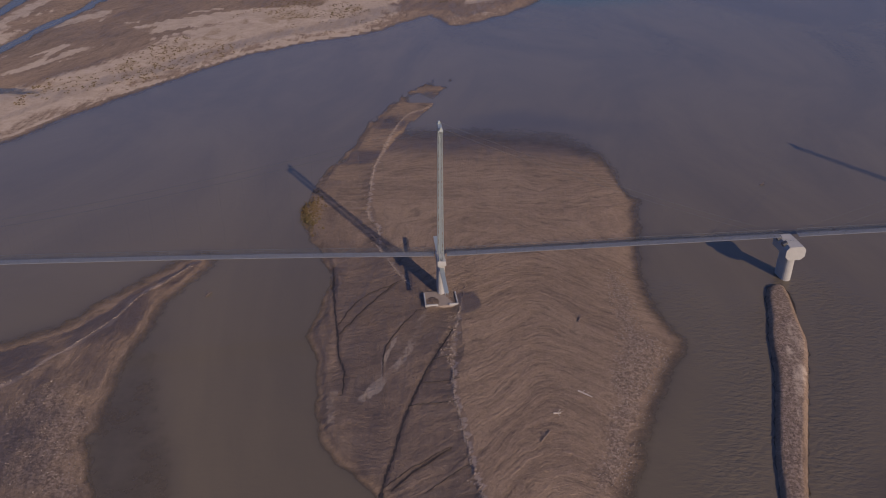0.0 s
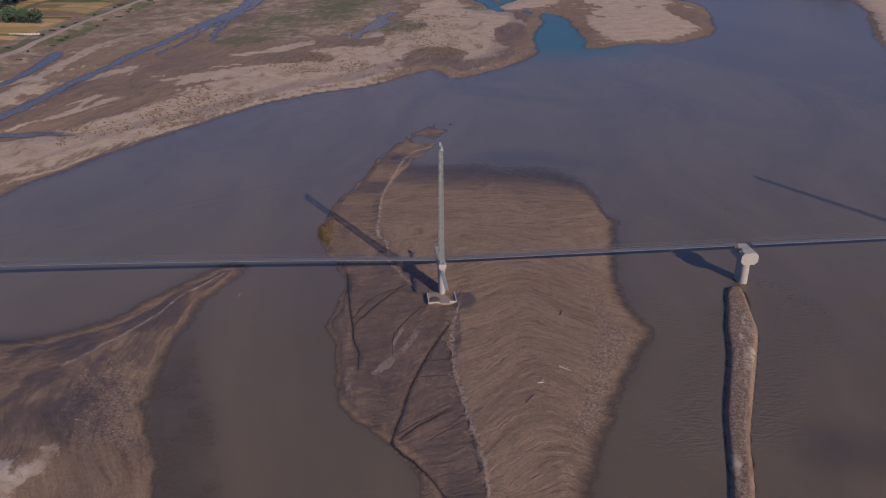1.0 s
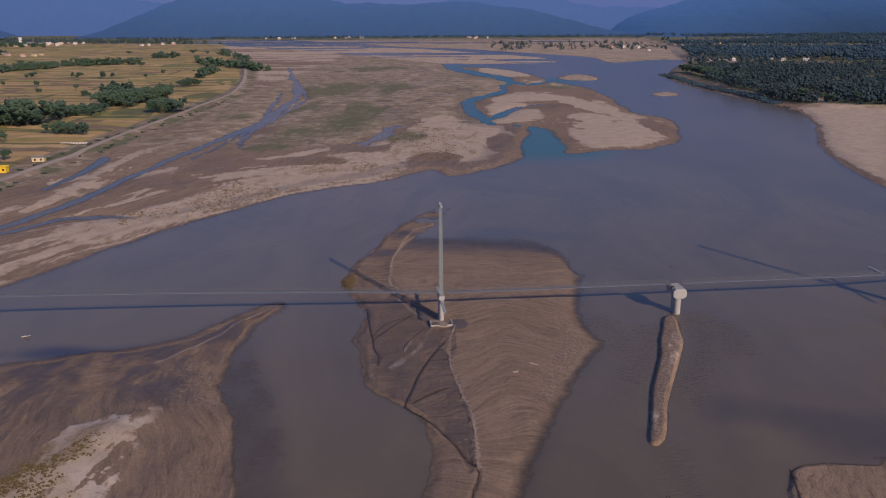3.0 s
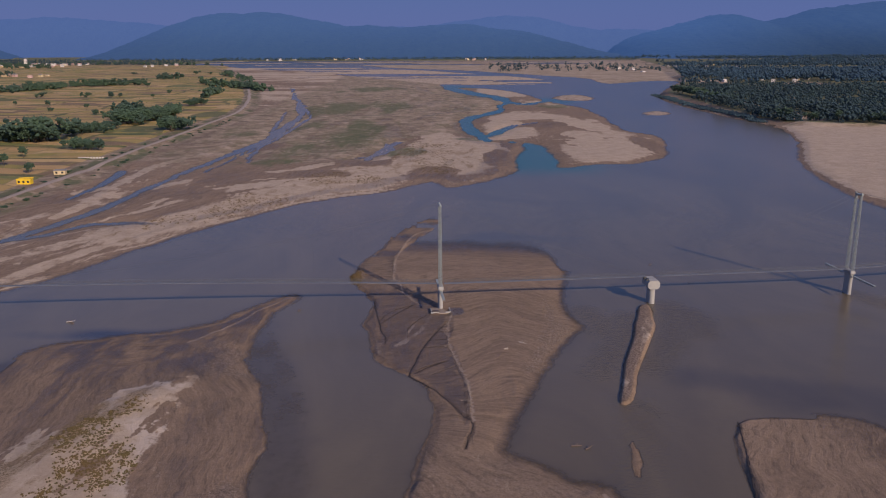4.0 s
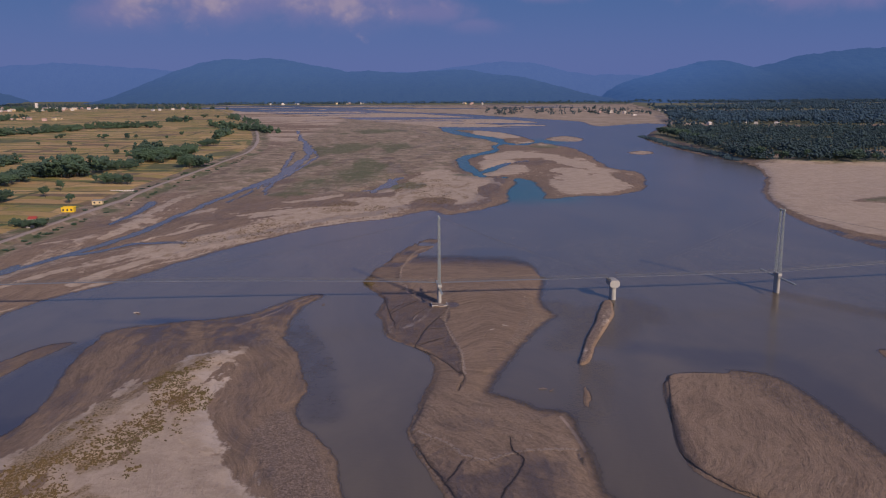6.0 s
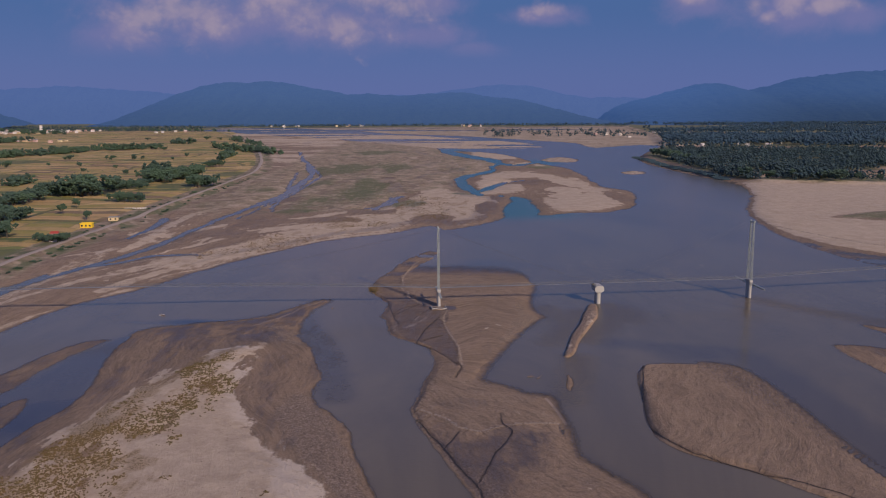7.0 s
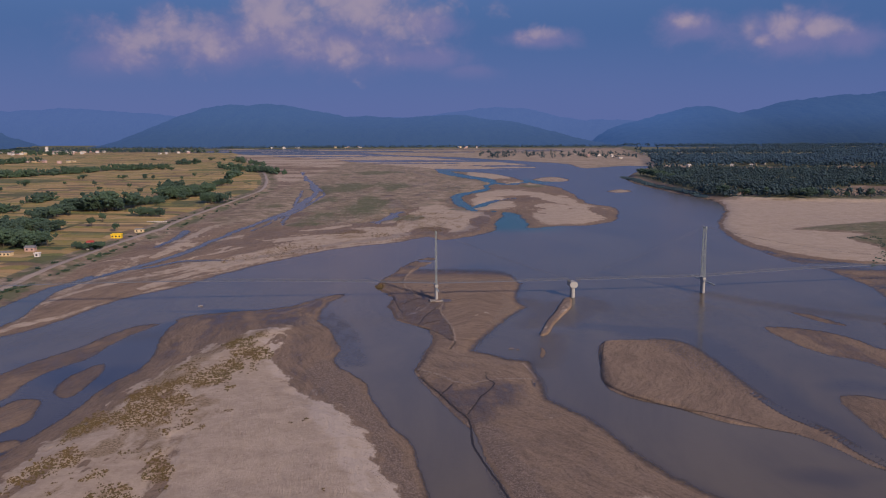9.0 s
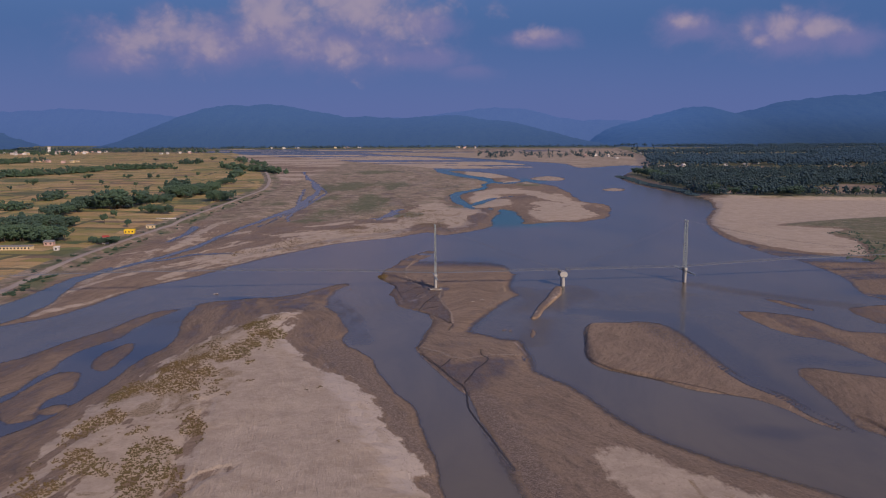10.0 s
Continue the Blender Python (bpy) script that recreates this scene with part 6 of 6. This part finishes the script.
scatter("bank_brush", np.stack([px[good], py[good]], -1)[:420], 0.9, LEAF, "dark green brush on the far sand bank", "brush")
# shingle along the bars' edges
for zone, count in ((GRAVEL_ISLE, 5200), (GRAVEL_LEFT, 3200), (GRAVEL_NEAR, 1200), (GRAVEL_SOUTH, 2400)):
    line = soft(zone)
    lo, hi = line.min(0), line.max(0)
    px, py = rng.uniform(lo[0], hi[0], 6 * count), rng.uniform(lo[1], hi[1], 6 * count)
    good = inside(px, py, line) & (rough(px, py, 6, 3, 231) > rng.uniform(-0.5, 0.5, len(px)))
    spots_xy = np.stack([px[good], py[good]], -1)[:count]
    z = land(spots_xy[:, 0].copy(), spots_xy[:, 1].copy())[0]
    v, f = tufts(np.column_stack([spots_xy, z + 0.03]), 0.04 + 0.13 * rng.uniform(0, 1, len(z)) ** 3)
    tagged(new("shingle", joined("shingle", v, f, SHINGLE)), "pale rounded stones strewn along a silt bar's edge", "stones", kind="stuff")


def rill(line, width, seed):
    """A narrow winding ribbon, dark for wet rills and painted bank shade, tapering towards its ends."""
    local = np.random.default_rng(seed)
    path = soft(line, False, 14)
    run = np.concatenate([[0], np.cumsum(np.hypot(*np.diff(path, axis=0).T))])
    at = np.arange(0, run[-1], 0.35)
    path = np.stack([np.interp(at, run, path[:, 0]), np.interp(at, run, path[:, 1])], -1)
    wander = np.convolve(local.normal(0, 1, len(at) + 8), np.ones(5) / 5, "same")[4:-4] * 0.22
    heading = np.gradient(path, axis=0)
    heading /= np.hypot(*heading.T)[:, None] + 1e-9
    across = np.stack([-heading[:, 1], heading[:, 0]], -1)
    path = path + across * wander[:, None]
    ends = np.clip(np.minimum(at, run[-1] - at) / (0.18 * run[-1]), 0.25, 1)
    half = 0.5 * width * ends * local.uniform(0.55, 1.25, len(at))
    verts, faces = [], []
    for k in range(len(at)):
        z = max(height_at(*path[k]), 0.0)
        for f, up in ((-1, 0.07), (-0.4, 0.02), (0.4, 0.02), (1, 0.07)):
            verts.append((*(path[k] + across[k] * half[k] * f), z + up))
        if k:
            faces += [(4 * k - 4 + i, 4 * k - 3 + i, 4 * k + 1 + i, 4 * k + i) for i in range(3)]
    return tagged(new("rill", joined("rill", verts, faces, RILL_AND_BANK_SHADE)), "narrow dark strip in the silt, wet rill and painted bank shade", "rill", kind="stuff")


# bank-edge lines get a dark ribbon too, standing for shade under the bank
for k, (line, width) in enumerate(((CRACK, 0.55), (CRACK2, 0.45), (CRACK3, 0.70), (CRACK4, 0.50), (BANK_SHADE_LINE, 0.55), (CRACK6, 0.40), (CRACK7, 0.22), (CRACK8, 0.50), *((g, 0.20) for g in GULLIES))):
    rill(line, width, 900 + k)
# clods of pale dried silt crumbling along the edges of the upper terraces
clod_xy, clod_size = [], []
for line, per_metre, far_out in ((LIP_UPPER, 7, 1.6), (LIP_LOWER, 12, 2.6), (FAN_EDGE, 8, 2.2), (RIDGE, 6, 0.5)):
    path = soft(line, False, 10)
    run = np.concatenate([[0], np.cumsum(np.hypot(*np.diff(path, axis=0).T))])
    at = rng.uniform(0, run[-1], int(per_metre * run[-1]))
    here = np.stack([np.interp(at, run, path[:, 0]), np.interp(at, run, path[:, 1])], -1)
    ahead = np.stack([np.interp(at + 0.3, run, path[:, 0]), np.interp(at + 0.3, run, path[:, 1])], -1) - here
    ahead /= np.hypot(*ahead.T)[:, None] + 1e-9
    spike = np.clip(rough(at, 0 * at, 1.7, 2, 811), 0, 1)
    out = rng.uniform(0, 1, len(at)) ** 1.5 * far_out * spike * 2.0 + rng.normal(0, 0.12, len(at))
    clod_xy.append(here + np.stack([ahead[:, 1], -ahead[:, 0]], -1) * out[:, None])
    clod_size.append(rng.uniform(0.06, 0.20, len(at)))
clod_xy, clod_size = np.vstack(clod_xy), np.concatenate(clod_size)
clod_z = land(clod_xy[:, 0].copy(), clod_xy[:, 1].copy())[0]
v, f = tufts(np.column_stack([clod_xy, clod_z + 0.03]), clod_size)
tagged(new("silt_clods", joined("silt_clods", v, f, SHINGLE)), "pale dried silt clods crumbling along a terrace edge", "clods", kind="stuff")
# the wooded bluff along the far shore
t = rng.uniform(0, 1, 900)
bl = np.stack([np.interp(t, [0, 0.5, 1], [352, 343, 356]) + rng.normal(0, 2.0, 900), 1215 - 450 * t], -1)
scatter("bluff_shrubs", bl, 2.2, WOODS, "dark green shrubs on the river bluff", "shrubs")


# ---- houses ----
def opening(parent, name, size, m, mat, label=""):
    bm = bmesh.new()
    box(bm, size, m)
    return part(name, bm, mat, parent, label)


def house(m, w, d, h, wall, roof, words, group="", windows=3, pitched=False):
    """A small house with its long front towards -y."""
    t = thing("house", m, words, "house", group)
    bm = bmesh.new()
    box(bm, (w, d, h), pose(0, 0, h / 2), 0.05)
    part("wall", bm, wall, t)
    bm = bmesh.new()
    if pitched:
        a = [bm.verts.new(c) for c in ((-w / 2 - 0.5, -d / 2 - 0.5, h), (w / 2 + 0.5, -d / 2 - 0.5, h), (w / 2 + 0.5, d / 2 + 0.5, h), (-w / 2 - 0.5, d / 2 + 0.5, h), (-w / 2 - 0.3, 0, h + d * 0.3), (w / 2 + 0.3, 0, h + d * 0.3))]
        for q in ((0, 1, 5, 4), (2, 3, 4, 5), (0, 4, 3), (1, 2, 5), (3, 2, 1, 0)):
            bm.faces.new([a[i] for i in q])
    else:
        box(bm, (w + 0.7, d + 0.7, 0.22), pose(0, 0, h + 0.11), 0.03)
        for s in (-1, 1):
            box(bm, (w + 0.5, 0.15, 0.4), pose(0, s * (d / 2 + 0.15), h + 0.4))
    part("roof", bm, roof, t)
    for k in range(windows):
        x = (k + 0.5) / windows * w - w / 2
        pane = opening(t, "window", (1.3, 0.12, 1.3), pose(x, -d / 2 - 0.01, h * 0.55), DARK_GLASS, "dark window")
        opening(pane, "sill", (1.6, 0.22, 0.1), pose(x, -d / 2 - 0.05, h * 0.55 - 0.7), wall)
    return t


def put(x, y, turn=0.0):
    return pose(x, y, height_at(x, y) - 0.1, 0, 0, turn)


house(put(-268, 393, 6), 8.5, 5.0, 3.2, YELLOW, YELLOW, "bright yellow flat-roofed house beside the embankment", windows=3)
house(put(-263, 432, 10), 7.5, 5.0, 2.8, CREAM, GREY_ROOF, "cream flat-roofed house beside the embankment", windows=2)
house(put(-262, 330, 8), 8.0, 5.5, 3.0, WHITE, GREY_ROOF, "pale house with a grey pitched roof by trees", windows=2, pitched=True)
house(put(-268, 341, 8), 4.5, 4.5, 4.0, ROSE, RED_ROOF, "small house with a red tin roof", windows=1, pitched=True)
house(put(-258, 336, 8), 3.5, 3.5, 3.0, ROSE, RED_ROOF, "small shed with a red tin roof", windows=1, pitched=True)
house(put(-319, 296, 2), 26.0, 6.0, 2.5, CREAM, GREY_ROOF, "long low cream schoolhouse below dark trees", windows=10)
house(put(-285, 291, 4), 3.5, 3.0, 2.6, WHITE, WHITE, "small white hut in the field", windows=1)
house(put(-303, 318, 4), 7.0, 5.0, 2.8, ROSE, GREY_ROOF, "rose-coloured house under dark trees", windows=2, pitched=True)
yard = thing("low_wall", put(-272, 505, 5), "low pale block wall between stubble fields", "wall")
for k in range(9):
    opening(yard, "block", (1.6, 0.5, 1.2), pose(-9 + 2.2 * k, 0, 0.6), WHITE)


def town(places, seed, words, group):
    local = np.random.default_rng(seed)
    for x0, x1, y0, y1, count in places:
        for _ in range(count):
            x, y = local.uniform(x0, x1), local.uniform(y0, y1)
            house(put(x, y, local.uniform(-25, 25)), local.uniform(6, 12), local.uniform(6, 9), local.choice([3.2, 3.5, 6.0, 6.5]), [WHITE, WHITE, CREAM, ROSE][local.integers(4)], [WHITE, GREY_ROOF, ROSE][local.integers(3)], words, group, windows=2, pitched=local.uniform() < 0.35)


town(((-1750, -1270, 2600, 2980, 60), (-1700, -1330, 2780, 2900, 50), (-1000, -900, 2600, 2900, 5), (-1150, -1000, 1900, 2050, 10)), 3, "small pale plastered house in the valley town", "houses of the town")
house(put(-1490, 2860, 10), 9.0, 9.0, 24.0, WHITE, WHITE, "tall white tower block over the town roofs", "houses of the town", windows=2)
town(((-480, -330, 3480, 3600, 10), (-760, -620, 3450, 3560, 6), (60, 240, 3380, 3500, 6)), 4, "small pale house at the foot of the hills", "houses below the hills")
town(((470, 900, 1900, 2500, 24), (560, 1100, 1480, 1600, 9)), 5, "small pale house among woodland trees", "houses in the woods")

# ---- driftwood and snags ----
def driftwood(x, y, length, turn, mat, words):
    local = random.Random(int(x * 31 + y))
    t = thing("driftwood", pose(x, y, max(height_at(x, y), 0.0) + 0.12, 0, 0, turn), words, "driftwood", "driftwood")
    bm = bmesh.new()
    bmesh.ops.create_cone(bm, cap_ends=True, segments=7, radius1=0.16, radius2=0.07, depth=length, matrix=pose(0, 0, 0.05, 0, 88, 0))
    part("log", bm, mat, t)
    for k in range(3):
        bm = bmesh.new()
        x0 = local.uniform(-0.3, 0.4) * length
        bar_between(bm, (x0, 0, 0.05), (x0 + local.uniform(0.3, 0.8), local.uniform(-0.9, 0.9), local.uniform(0.2, 0.8)), 0.07, 5)
        part("branch", bm, mat, t)
    return t


for x, y, length, turn, mat in ((24.5, 109.2, 2.8, -40, PALE_WOOD), (27, 132.3, 2.6, 70, DRIFTWOOD), (16.5, 98.6, 3.2, 55, DRIFTWOOD), (19, 104.1, 1.2, 0, PALE_WOOD), (-124, 133, 2.4, 20, PALE_WOOD),
                                (-123, 131.6, 2.0, 150, DRIFTWOOD), (-49.3, 143.3, 1.8, 60, DRIFTWOOD), (30.6, 46.5, 2.4, 0, DRIFTWOOD), (33, 45.2, 1.4, 30, DRIFTWOOD), (-52.6, 160, 1.2, 10, DRIFTWOOD), (94.6, 172.3, 1.2, 80, DRIFTWOOD), (86.3, 198.2, 1.2, 20, DRIFTWOOD)):
    driftwood(x, y, length, turn, mat, "pale bleached driftwood branch on wet silt" if mat is PALE_WOOD else "dark waterlogged driftwood branch on wet silt")
